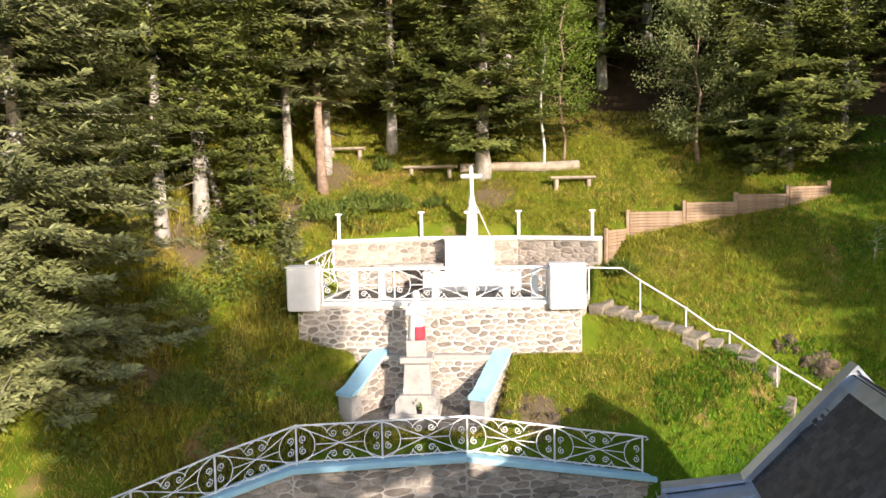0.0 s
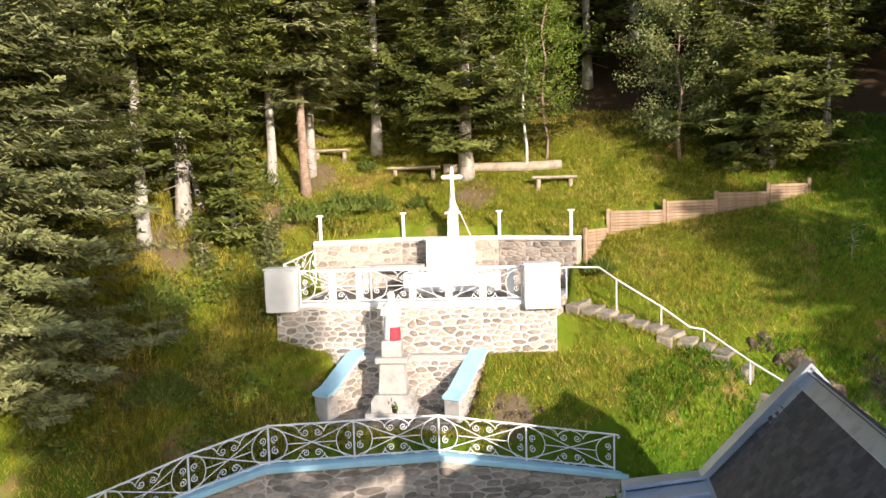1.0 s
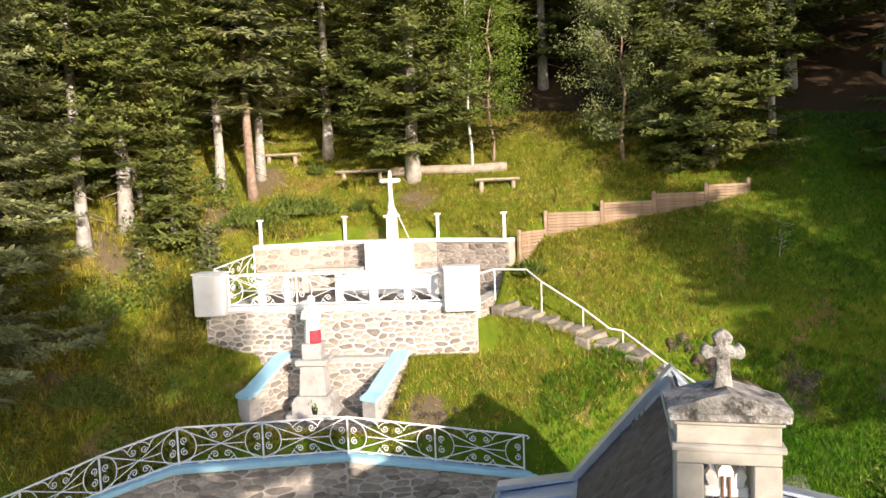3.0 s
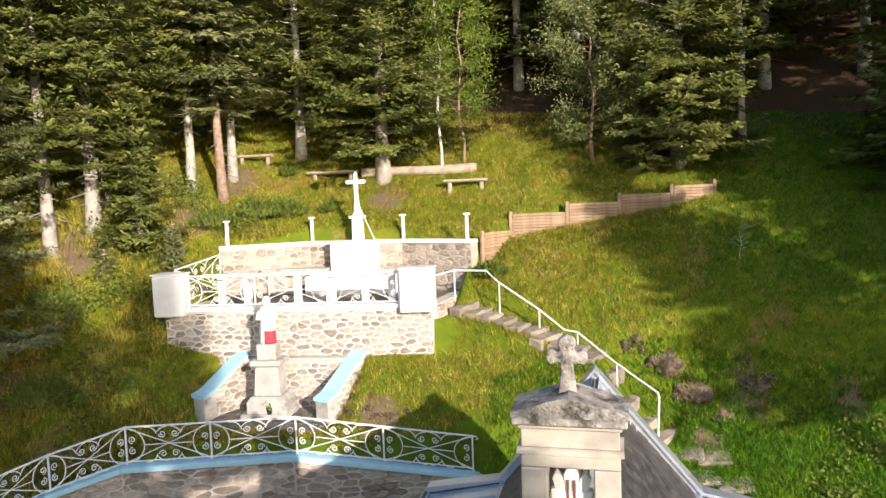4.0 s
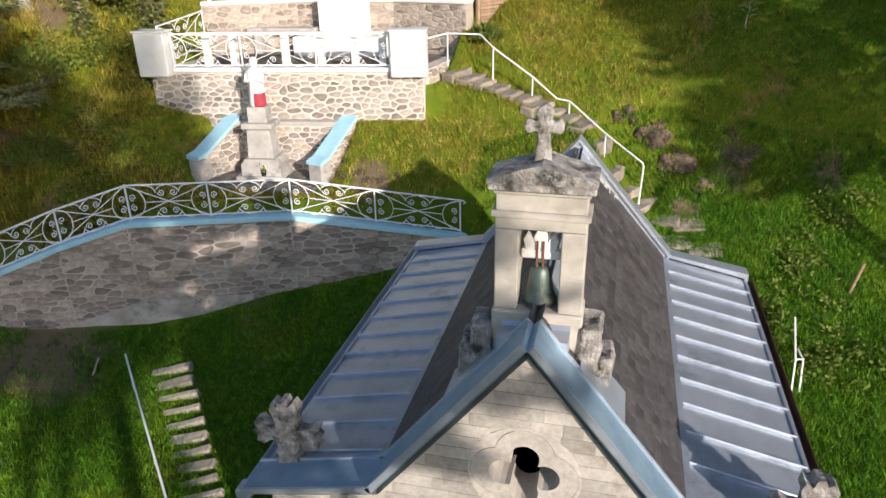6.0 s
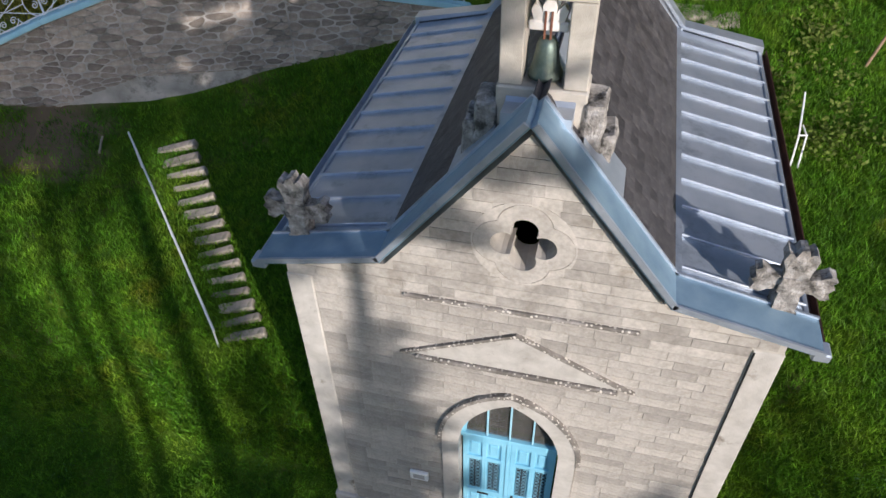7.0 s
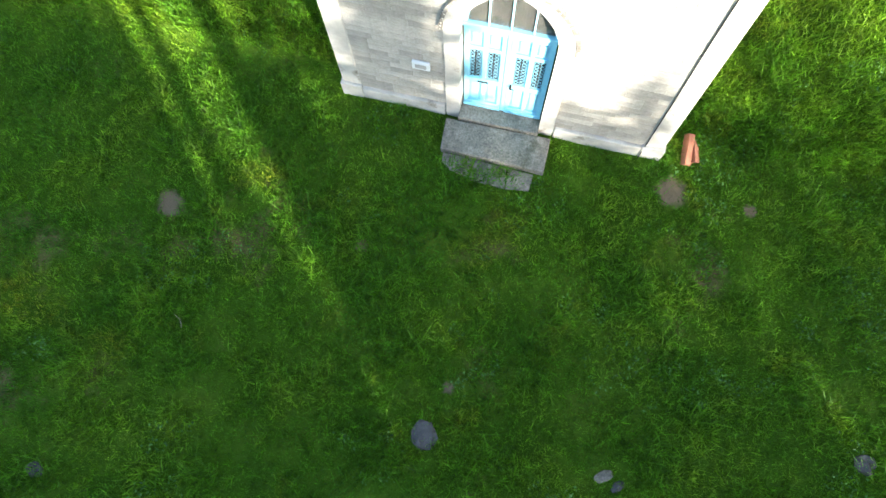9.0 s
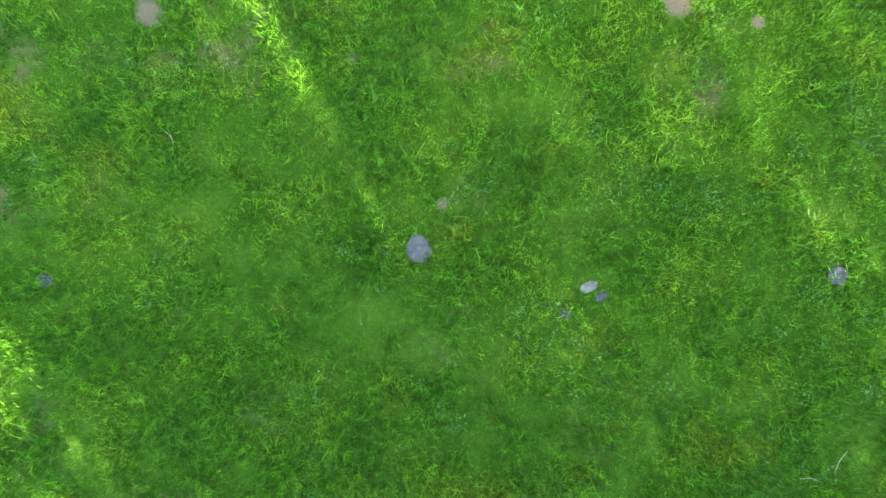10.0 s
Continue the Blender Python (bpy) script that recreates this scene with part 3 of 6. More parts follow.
def finial(x, y, z, seed):
    """A weathered stone fleuron: tapering stem, two leafy side arms and a flaring top."""
    stem = carved([(-0.2, 0), (-0.19, 0.09), (-0.15, 0.12), (-0.13, 0.4), (-0.17, 0.44), (-0.15, 0.68), (0.15, 0.68), (0.17, 0.44), (0.13, 0.4), (0.15, 0.12), (0.19, 0.09), (0.2, 0)], -0.15, 0.15, 0.012, seed)
    f = part("stone_finial", stem, M_LICHEN, chapel, "lichen-covered carved stone finial", m=pose(x, y, z) @ Matrix.Scale(0.9, 4))
    leaf = [(0.13, 0.45), (0.27, 0.43), (0.37, 0.37), (0.47, 0.4), (0.44, 0.5), (0.5, 0.57), (0.44, 0.63), (0.48, 0.72), (0.4, 0.76), (0.29, 0.69), (0.13, 0.67)]
    for s in (-1, 1):
        part("arm", carved([(s * p, q) for p, q in leaf], -0.11, 0.11, 0.014, seed + s), M_LICHEN, f, "leafy carved side arm")
    part("bud", carved([(-0.14, 0.66), (-0.15, 0.8), (-0.21, 0.95), (-0.18, 1.08), (-0.1, 1.03), (-0.06, 1.12), (0.02, 1.14), (0.06, 1.05), (0.13, 1.1), (0.2, 1.0), (0.16, 0.82), (0.14, 0.66)], -0.13, 0.13, 0.014, seed + 7), M_LICHEN, f, "flaring carved top")
    return f


finial(-3.04, 0.5, 6.42, 3)
finial(3.03, 0.5, 6.42, 8)

# dressed stone: corner pilasters, door surround, string course, relief pediment, quatrefoil
for s in (-1, 1):
    part("corner_pilaster", box((min(s * 2.78, s * 3.14), 0.008, -0.3), (max(s * 2.78, s * 3.14), 0.1, 6.16), None, 0.015), M_ASHLAR_ONE, chapel)
    part("pilaster_base", box((min(s * 2.74, s * 3.18), -0.06, -0.3), (max(s * 2.74, s * 3.18), 0.11, 0.42), None, 0.02), M_ASHLAR_ONE, chapel)
part("plinth", box((-2.74, -0.05, -0.3), (-1.07, 0.1, 0.36), None, 0.02), M_ASHLAR_ONE, chapel)
part("plinth", box((1.07, -0.05, -0.3), (2.74, 0.1, 0.36), None, 0.02), M_ASHLAR_ONE, chapel)
ring_in, ring_out = arch(DOOR_W - 0.02, -0.3, DOOR_SPRING, DOOR_TOP), arch(DOOR_W + 0.25, -0.3, DOOR_SPRING, DOOR_TOP + 0.17)


def arch_ring(a, b, ya, yb, lo, hi):
    bm = bmesh.new()
    rows = []
    for i in range(lo, hi + 1):
        (xa, za), (xb, zb) = a[i], b[i]
        rows.append([bm.verts.new(p) for p in ((xa, ya, za), (xb, ya, zb), (xb, yb, zb), (xa, yb, za))])
    for p, q in zip(rows, rows[1:]):
        for k in range(4):
            bm.faces.new((p[k], p[(k + 1) % 4], q[(k + 1) % 4], q[k]))
    bm.faces.new(rows[0])
    bm.faces.new(rows[-1][::-1])
    bmesh.ops.recalc_face_normals(bm, faces=bm.faces)
    return bm


last = len(ring_in) - 1
for lo, hi in ((0, 1), (1, 6), (6, 11), (11, 16), (16, last - 1), (last - 1, last)):
    part("arch_stone", arch_ring(ring_in, ring_out, -0.035, 0.26, lo, hi), M_ASHLAR_ONE, chapel, "dressed stone of the door surround")
hood_in, hood_out = arch(DOOR_W + 0.256, 2.4, DOOR_SPRING, DOOR_TOP + 0.176), arch(DOOR_W + 0.32, 2.4, DOOR_SPRING, DOOR_TOP + 0.25)
bm = arch_ring(hood_in, hood_out, -0.05, 0.02, 1, len(hood_in) - 2)
rough_up(bm, 0.008, 14, 2)
part("hood_mould", bm, M_SPECK, chapel, "dark lichened hood mould over the door")
# the rakes' dark stone colour stands in for their shadow line; the pale specks are lichen
bm = prism([(-1.62, 4.98), (0, 5.74), (1.62, 4.98), (1.5, 4.98), (0, 5.685), (-1.5, 4.98)], -0.032, 0.03)
part("relief_pediment", bm, M_SPECK, chapel, "shallow triangular relief pediment with lichen specks and its shadow line in the dark colour")
bm = prism([(-1.48, 4.985), (0, 5.68), (1.48, 4.985)], -0.008, 0.03)
part("pediment_field", bm, M_ASHLAR_ONE, chapel)
bm = box((-1.4, -0.055, 4.9), (1.4, 0.03, 4.97), None, 0.015)
part("pediment_sill", bm, M_SPECK, chapel, "lichened sill of the relief pediment")
bm = box((-1.5, -0.035, 6.115), (1.5, 0.03, 6.17), None, 0.015)
part("string_course", bm, M_SPECK, chapel, "dark lichened string course")

# quatrefoil: a dark recess with four lobes inside a lobed moulding
def lobed_ring(a, b, ya, yb):
    bm = bmesh.new()
    n = len(a)
    rows = [[bm.verts.new(p) for p in ((a[i][0], ya, a[i][1]), (b[i][0], ya, b[i][1]), (b[i][0], yb, b[i][1]), (a[i][0], yb, a[i][1]))] for i in range(n)]
    for i in range(n):
        p, q = rows[i], rows[(i + 1) % n]
        for k in range(4):
            bm.faces.new((p[k], p[(k + 1) % 4], q[(k + 1) % 4], q[k]))
    bmesh.ops.recalc_face_normals(bm, faces=bm.faces)
    return bm


round_edge = [(QX + 0.62 * math.cos(a), QZ + 0.62 * math.sin(a)) for a in (math.atan2(z - QZ, x - QX) for x, z in lobes(0.33, 0.27))]
quatre = part("quatrefoil_frame", lobed_ring(lobes(0.165, 0.225), lobes(0.322, 0.27), 0.017, 0.034), M_ASHLAR, chapel, "carved stone quatrefoil window frame")
part("quatrefoil_surround", lobed_ring(lobes(0.329, 0.272), round_edge, 0.018, 0.034), M_ASHLAR, chapel)

# the doorway: threshold, fanlight with bars, two panelled leaves
part("threshold", box((-0.79, -0.16, -0.3), (0.79, 0.34, 0.25), None, 0.015), M_PAVE, chapel, "worn grey stone threshold")
# grey sheet behind the pane, its tone standing in for the glass's reflection
part("fanlight_back", box((-0.8, 0.36, 3.0), (0.8, 0.38, 4.25)), M_PAVE, chapel)
fan_in = arch(DOOR_W - 0.1, 3.0, DOOR_SPRING + 0.02, DOOR_TOP - 0.1)
fan_out = arch(DOOR_W - 0.025, 3.0, DOOR_SPRING + 0.02, DOOR_TOP - 0.03)
fanlight = part("fanlight", arch_ring(fan_in, fan_out, 0.17, 0.24, 1, len(fan_in) - 2), M_DOOR, chapel, "arched fanlight with wire glass and three blue bars")
for x in (-0.36, 0.0, 0.36):
    top = arch_z(x, DOOR_W - 0.1, DOOR_SPRING + 0.02, DOOR_TOP - 0.1)
    part("bar", box((x - 0.014, 0.17, 3.0), (x + 0.014, 0.23, top), None, 0.004), M_BLUE, fanlight)
gl = prism([p for p in fan_in[1:-1]], 0.215, 0.222)
part("pane", gl, M_GLASS, fanlight)
for k in range(-17, 18):
    x = k * 0.04
    top = arch_z(x, DOOR_W - 0.1, DOOR_SPRING + 0.02, DOOR_TOP - 0.1)
    part("wire", box((x - 0.002, 0.202, 3.02), (x + 0.002, 0.208, max(3.04, top))), M_PAVE, fanlight)
for k in range(1, 28):
    z = 3.02 + 0.04 * k
    w, rise = DOOR_W - 0.1, DOOR_TOP - DOOR_SPRING - 0.12
    R = (w * w + rise * rise) / (2 * w)
    half = math.sqrt(max(0, R * R - (z - DOOR_SPRING - 0.02) ** 2)) - R + w
    if half > 0.03:
        part("wire", box((-half, 0.203, z - 0.002), (half, 0.207, z + 0.002)), M_PAVE, fanlight)
part("transom", box((-0.78, 0.14, 2.92), (0.78, 0.25, 3.02), None, 0.01), M_DOOR, chapel)


def door_leaf(x0, x1, hinge):
    leaf = part("door_leaf", box((x0, 0.2, 0.27), (x1, 0.25, 2.92), None, 0.006), M_DOOR, chapel, "pale blue panelled wooden door leaf with pierced grilles")
    w = x1 - x0
    for a, b in ((x0, x0 + 0.09), (x1 - 0.09, x1), ((x0 + x1) / 2 - 0.04, (x0 + x1) / 2 + 0.04)):
        part("stile", box((a + 0.002, 0.168, 0.29), (b - 0.002, 0.201, 2.9), None, 0.006), M_DOOR, leaf)
    for z, h in ((0.29, 0.16), (1.18, 0.14), (2.26, 0.1), (2.8, 0.1)):
        part("rail", box((x0 + 0.002, 0.162, z), (x1 - 0.002, 0.2, z + h), None, 0.006), M_DOOR, leaf)
    for i in (0, 1):
        a = x0 + 0.1 + i * (w / 2 - 0.045)
        b = a + w / 2 - 0.155
        for z0, z1 in ((0.48, 1.15), (2.39, 2.77)):
            part("panel", box((a + 0.025, 0.18, z0 + 0.03), (b - 0.025, 0.206, z1 - 0.03), None, 0.018), M_DOOR, leaf)
        # near-black sheet on the leaf, painted shade for the pierced openings
        part("grille_back", box((a + 0.01, 0.194, 1.34), (b - 0.01, 0.2, 2.24)), M_DARK, leaf)
        bm = bmesh.new()
        rows, cols = 8, 2
        for r in range(rows):
            for c in range(cols):
                cx, cz = a + (b - a) * (c + 0.5) / cols, 1.36 + 0.86 * (r + 0.5) / rows
                q = 0.036
                ring = [(cx + q * math.cos(t), 0.184, cz + 1.2 * q * math.sin(t)) for t in (2 * math.pi * k / 8 for k in range(9))]
                add_tube(bm, ring, 0.0045, 4, cap=False)
        part("grille", bm, M_DOOR, leaf, "pierced ornamental grille")
    part("bottom_board", box((x0, 0.13, 0.27), (x1, 0.2, 0.37), None, 0.01), M_DOOR, leaf)
    return leaf


leaf_l = door_leaf(-0.755, -0.035, -1)
leaf_r = door_leaf(0.035, 0.755, 1)
part("meeting_stile", box((-0.034, 0.15, 0.28), (0.034, 0.21, 2.91), None, 0.008), M_DOOR, leaf_r)
part("letter_flap", box((-0.5, 0.15, 1.2), (-0.3, 0.165, 1.25), None, 0.005), M_DARK, leaf_l, "dark iron letter flap")
part("door_handle", tube([(0.11, 0.17, 1.28), (0.11, 0.1, 1.28), (0.17, 0.1, 1.28)], 0.013), M_DARK, leaf_r, "black iron lever handle")
part("key_plate", box((0.09, 0.152, 1.16), (0.13, 0.166, 1.34), None, 0.004), M_DARK, leaf_r)
plaque = part("wall_plaque", box((-1.64, -0.05, 1.58), (-1.32, 0.01, 1.8), None, 0.008), M_WHITE, chapel, "small framed white plaque beside the door")
part("inset", box((-1.58, -0.056, 1.63), (-1.38, -0.048, 1.75)), M_CONCRETE, plaque)
# lightning cable down the corner
part("earth_cable", tube([(2.8, 0.0, 6.14), (2.79, 0.0, 4.0), (2.8, 0.0, 2.0), (2.79, -0.02, 0.44), (2.76, -0.1, 0.0)], 0.012), M_DARK, chapel, "dark lightning earth cable")

# doorstep slabs
step_thing = thing("doorstep", (0, -0.45, 0), "large worn grey stone doorstep before the blue door", "doorstep")
bm = prism([(-1.02, 0.27), (1.05, 0.3), (1.06, -0.42), (-0.98, -0.38)], -0.25, 0.17, "z")
bmesh.ops.bevel(bm, geom=list(bm.edges), offset=0.02, segments=1, affect="EDGES")
part("slab", bm, M_PAVE, step_thing)
for pts in ([(-0.92, -0.4), (-0.3, -0.42), (-0.36, -0.8), (-0.72, -0.72), (-0.9, -0.58)], [(-0.27, -0.42), (0.35, -0.44), (0.4, -0.86), (-0.31, -0.84)], [(0.38, -0.44), (0.88, -0.46), (0.86, -0.8), (0.42, -0.86)]):
    part("paving_stone", prism(pts, -0.2, 0.035, "z"), M_PAVE, step_thing)
brick = thing("terracotta_tile", (3.62, 0.25, 0.0), "broken red terracotta tiles leaning against the chapel corner", "tile")
part("tile", box((-0.07, -0.3, -0.05), (0.07, 0.3, 0.12), pose(0, 0, 0.1, 20, 25, 14), 0.01), M_BRICK, brick)
part("tile", box((-0.05, -0.26, -0.04), (0.08, 0.2, 0.08), pose(0.14, 0.05, 0.05, 10, 35, 20), 0.01), M_BRICK, brick)

# ---- bell turret ----
TY0, TY1, TX = 0.83, 1.24, -0.02
part("turret_base", box((TX - 0.5, TY0 - 0.04, 8.2), (TX + 0.5, TY1 + 0.04, 8.83), None, 0.02), M_TOWER, chapel)
part("turret_flashing", prism([(0.4, 8.5), (0.42, 8.72), (TY0 - 0.1, 8.68), (TY0 - 0.045, 8.72), (TY0 - 0.045, 8.3), (0.4, 8.2)], -0.4, 0.36, "x"), M_ZINC, chapel, "zinc flashing at the foot of the turret")
for s in (-1, 1):
    bm = bmesh.new()
    lo, hi = (-0.76, -0.5) if s < 0 else (0.46, 0.7)
    add_box(bm, (lo, TY0 - 0.1, 7.9), (hi, TY1, 8.72 if s > 0 else 8.62), None, 0.03)
    bmesh.ops.subdivide_edges(bm, edges=bm.edges, cuts=3, use_grid_fill=True)
    rough_up(bm, 0.06, 5, 4 + s)
    part("shoulder_block", bm, M_LICHEN, chapel, "crumbling mossy shoulder stone of the turret")
    bm = bmesh.new()
    lo, hi = (-0.9, -0.74) if s < 0 else (0.66, 0.84)
    add_box(bm, (lo, TY0 - 0.05, 7.7), (hi, TY1, 8.35), None, 0.03)
    bmesh.ops.subdivide_edges(bm, edges=bm.edges, cuts=2, use_grid_fill=True)
    rough_up(bm, 0.045, 5, 9 + s)
    part("shoulder_foot", bm, M_LICHEN, chapel, "lower crumbling shoulder stone of the turret")
    part("side_flashing", prism([(s * 0.5, 8.36), (s * 1.02, 7.75), (s * 1.02, 7.66), (s * 0.5, 8.28)], 0.46, 1.1), M_ZINC, chapel, "zinc flashing where the turret meets the slates")
    part("pier", box((TX + min(s * 0.225, s * 0.48), TY0, 8.83), (TX + max(s * 0.225, s * 0.48), TY1, 9.78), None, 0.012), M_TOWER, chapel, "plain limestone pier of the bell opening")
part("lintel", box((TX - 0.48, TY0 + 0.002, 9.786), (TX + 0.48, TY1 - 0.002, 9.915), None, 0.012), M_TOWER, chapel)
part("moulding", prism([(TY0 - 0.035, 9.93), (TY0 - 0.035, 9.97), (TY0, 9.985), (TY1, 9.985), (TY1 + 0.035, 9.97), (TY1 + 0.035, 9.93), (TY1, 9.915), (TY0, 9.915)], TX - 0.515, TX + 0.515, "x"), M_TOWER, chapel, "projecting moulding stained with yellow lichen")
part("frieze", box((TX - 0.475, TY0 + 0.004, 9.987), (TX + 0.475, TY1 - 0.004, 10.18), None, 0.01), M_TOWER, chapel)
part("bed_mould", box((TX - 0.5, TY0 - 0.03, 10.182), (TX + 0.5, TY1 + 0.03, 10.225), None, 0.01), M_TOWER, chapel, "narrow bed mould under the cornice")
bm = box((TX - 0.55, TY0 - 0.08, 10.227), (TX + 0.55, TY1 + 0.08, 10.31), None, 0.015)
bmesh.ops.subdivide_edges(bm, edges=bm.edges, cuts=3, use_grid_fill=True)
rough_up(bm, 0.008, 11, 3)
part("cornice", bm, M_LICHEN, chapel, "grey lichened stone cornice")
bm = prism([(TX - 0.56, 10.312), (TX - 0.56, 10.36), (TX, 10.53), (TX + 0.56, 10.36), (TX + 0.56, 10.312)], TY0 - 0.09, TY1 + 0.09)
bmesh.ops.subdivide_edges(bm, edges=bm.edges, cuts=4, use_grid_fill=True)
rough_up(bm, 0.014, 9, 5)
part("pediment_cap", bm, M_LICHEN, chapel, "gabled stone cap spotted with dark lichen")
bm = bmesh.new()
add_prism(bm, [(-0.1, 10.42), (-0.07, 10.66), (-0.062, 10.79), (-0.1, 10.8), (-0.16, 10.775), (-0.2, 10.82), (-0.2, 10.89), (-0.16, 10.935), (-0.1, 10.905), (-0.068, 10.92), (-0.095, 10.99), (-0.06, 11.05), (0, 11.08), (0.06, 11.05), (0.095, 10.99), (0.068, 10.92), (0.1, 10.905), (0.16, 10.935), (0.2, 10.89), (0.2, 10.82), (0.16, 10.775), (0.1, 10.8), (0.062, 10.79), (0.07, 10.66), (0.1, 10.42)], (TY0 + TY1) / 2 - 0.055, (TY0 + TY1) / 2 + 0.055)
bmesh.ops.bevel(bm, geom=[e for e in bm.edges], offset=0.012, segments=1, affect="EDGES")
rough_up(bm, 0.008, 12, 6)
part("stone_cross", bm, M_LICHEN, chapel, "weathered grey stone cross", m=pose(TX - 0.02, 0, 0))

bell = thing("bell", (TX, 1.03, 8.88), "green-brown bronze bell hung from a white yoke", "bell")
bm = add_lathe(bmesh.new(), [(0.155, 0.0), (0.195, 0.01), (0.19, 0.05), (0.165, 0.1), (0.145, 0.18), (0.128, 0.28), (0.115, 0.36), (0.09, 0.42), (0.03, 0.45)], 20)
part("body", bm, M_BRONZE, bell, smooth=True)
part("headstock", box((-0.215, -0.06, 0.52), (0.215, 0.06, 0.63), None, 0.02), M_YOKE, bell, "white painted headstock beam")
part("yoke", prism([(-0.16, 0.635), (-0.19, 0.74), (-0.15, 0.81), (-0.09, 0.76), (-0.07, 0.7), (-0.075, 0.78), (-0.04, 0.85), (0.04, 0.85), (0.075, 0.78), (0.07, 0.7), (0.09, 0.76), (0.15, 0.81), (0.19, 0.74), (0.16, 0.635)], -0.05, 0.05), M_YOKE, bell, "white painted three-lobed yoke")
for x in (-0.035, 0.03):
    part("strap", box((x - 0.012, -0.075, 0.44), (x + 0.012, -0.06, 0.74), None, 0.003), M_RUST, bell, "rusty iron strap")
for s in (-1, 1):
    part("pivot", tube([(s * 0.19, 0, 0.57), (s * 0.235, 0, 0.57)], 0.02), M_DARK, bell)


# ---- walls of the hillside ----
def wall_run(name, pts, z_top, z_bot, thick, material, label):
    """A wall along a bent line, its outer face on the line, thick behind it."""
    t = thing(name, (0, 0, 0), label, "wall", kind="structure")
    n = len(pts)
    bm = bmesh.new()
    rows = []
    for i in range(n):
        d = (Vector(pts[min(i + 1, n - 1)]) - Vector(pts[max(i - 1, 0)])).normalized()
        p = Vector(pts[i])
        q = p + Vector((-d.y, d.x)) * thick
        rows.append([bm.verts.new((p.x, p.y, z_bot[i])), bm.verts.new((p.x, p.y, z_top[i])), bm.verts.new((q.x, q.y, z_top[i])), bm.verts.new((q.x, q.y, z_bot[i]))])
    for a, b in zip(rows, rows[1:]):
        for k in range(4):
            bm.faces.new((a[k], a[(k + 1) % 4], b[(k + 1) % 4], b[k]))
    bm.faces.new(rows[0])
    bm.faces.new(rows[-1][::-1])
    bmesh.ops.recalc_face_normals(bm, faces=bm.faces)
    part("core", bm, material, t)
    return t


def cap_run(t, pts, tops, half_out, half_in, thick, material, label):
    """Cap slabs along a wall, one to each straight stretch."""
    for (pa, za), (pb, zb) in zip(zip(pts, tops), list(zip(pts, tops))[1:]):
        a, b = Vector((*pa, za)), Vector((*pb, zb))
        d = (b - a).normalized()
        n = Vector((-d.y, d.x, 0)).normalized()
        bm = bmesh.new()
        lo = [p - n * half_out for p in (a, b)]
        hi = [p + n * half_in for p in (a, b)]
        up = Vector((0, 0, thick))
        vs = [bm.verts.new(v) for v in (lo[0], lo[1], hi[1], hi[0], lo[0] + up, lo[1] + up, hi[1] + up, hi[0] + up)]
        for f in ((0, 1, 2, 3), (4, 5, 6, 7), (0, 1, 5, 4), (1, 2, 6, 5), (2, 3, 7, 6), (3, 0, 4, 7)):
            bm.faces.new([vs[i] for i in f])
        bmesh.ops.recalc_face_normals(bm, faces=bm.faces)
        bmesh.ops.bevel(bm, geom=list(bm.edges), offset=0.015, segments=2, affect="EDGES")
        part("cap", bm, material, t, label)


def spiral(cx, cy, r, start, turns, way, n=22):
    return [(cx + r * (1 - 0.82 * i / n) * math.cos(start + way * turns * 2 * math.pi * i / n), cy + r * (1 - 0.82 * i / n) * math.sin(start + way * turns * 2 * math.pi * i / n)) for i in range(n + 1)]


def bow(p, c, q, n=10):
    return [((1 - t) ** 2 * p[0] + 2 * t * (1 - t) * c[0] + t * t * q[0], (1 - t) ** 2 * p[1] + 2 * t * (1 - t) * c[1] + t * t * q[1]) for t in (i / n for i in range(n + 1))]


def scroll_panel(a, b, h, r=0.011):
    """Wrought scrollwork between two post feet a and b: diagonals, bows and volutes."""
    a, b = Vector(a), Vector(b)
    w = (b - a).length
    bm = bmesh.new()

    def put(pts, rr=r):
        add_tube(bm, [a + (b - a) * (u / w) + Vector((0, 0, v)) for u, v in pts], rr, 4, cap=False)
    put([(0.02, 0.04), (w - 0.02, h - 0.02)])
    put([(0.02, h - 0.02), (w - 0.02, 0.04)])
    put([(0.22 * w, h / 2), (0.78 * w, h / 2)])
    q = 0.1 * h
    for s in (-1, 1):
        x0 = 0 if s < 0 else w
        put([(x0 - s * (0.02 + 0.2 * w * math.sin(math.pi * i / 12)), h * (0.5 - 0.46 * math.cos(math.pi * i / 12))) for i in range(13)])
        for v in (-1, 1):
            put(spiral(x0 - s * 0.075 * w, h * (0.5 + v * 0.15), q, -v * math.pi / 2, 1.4, v * s))
            put(spiral(w * (0.5 + s * 0.075), h * (0.5 + v * 0.27), q, math.pi / 2 * (1 - s), 1.4, -v * s))
            put(bow((w * (0.5 + s * 0.28), h * (0.5 + v * 0.47)), (w * (0.5 + s * 0.17), h * (0.5 + v * 0.5)), (w * (0.5 + s * 0.14), h * (0.5 + v * 0.27))))
            put(bow((w * (0.5 + s * 0.02), h * (0.5 + v * 0.47)), (w * (0.5 + s * 0.1), h * (0.5 + v * 0.46)), (w * (0.5 + s * 0.15), h * (0.5 + v * 0.3))))
    return bm


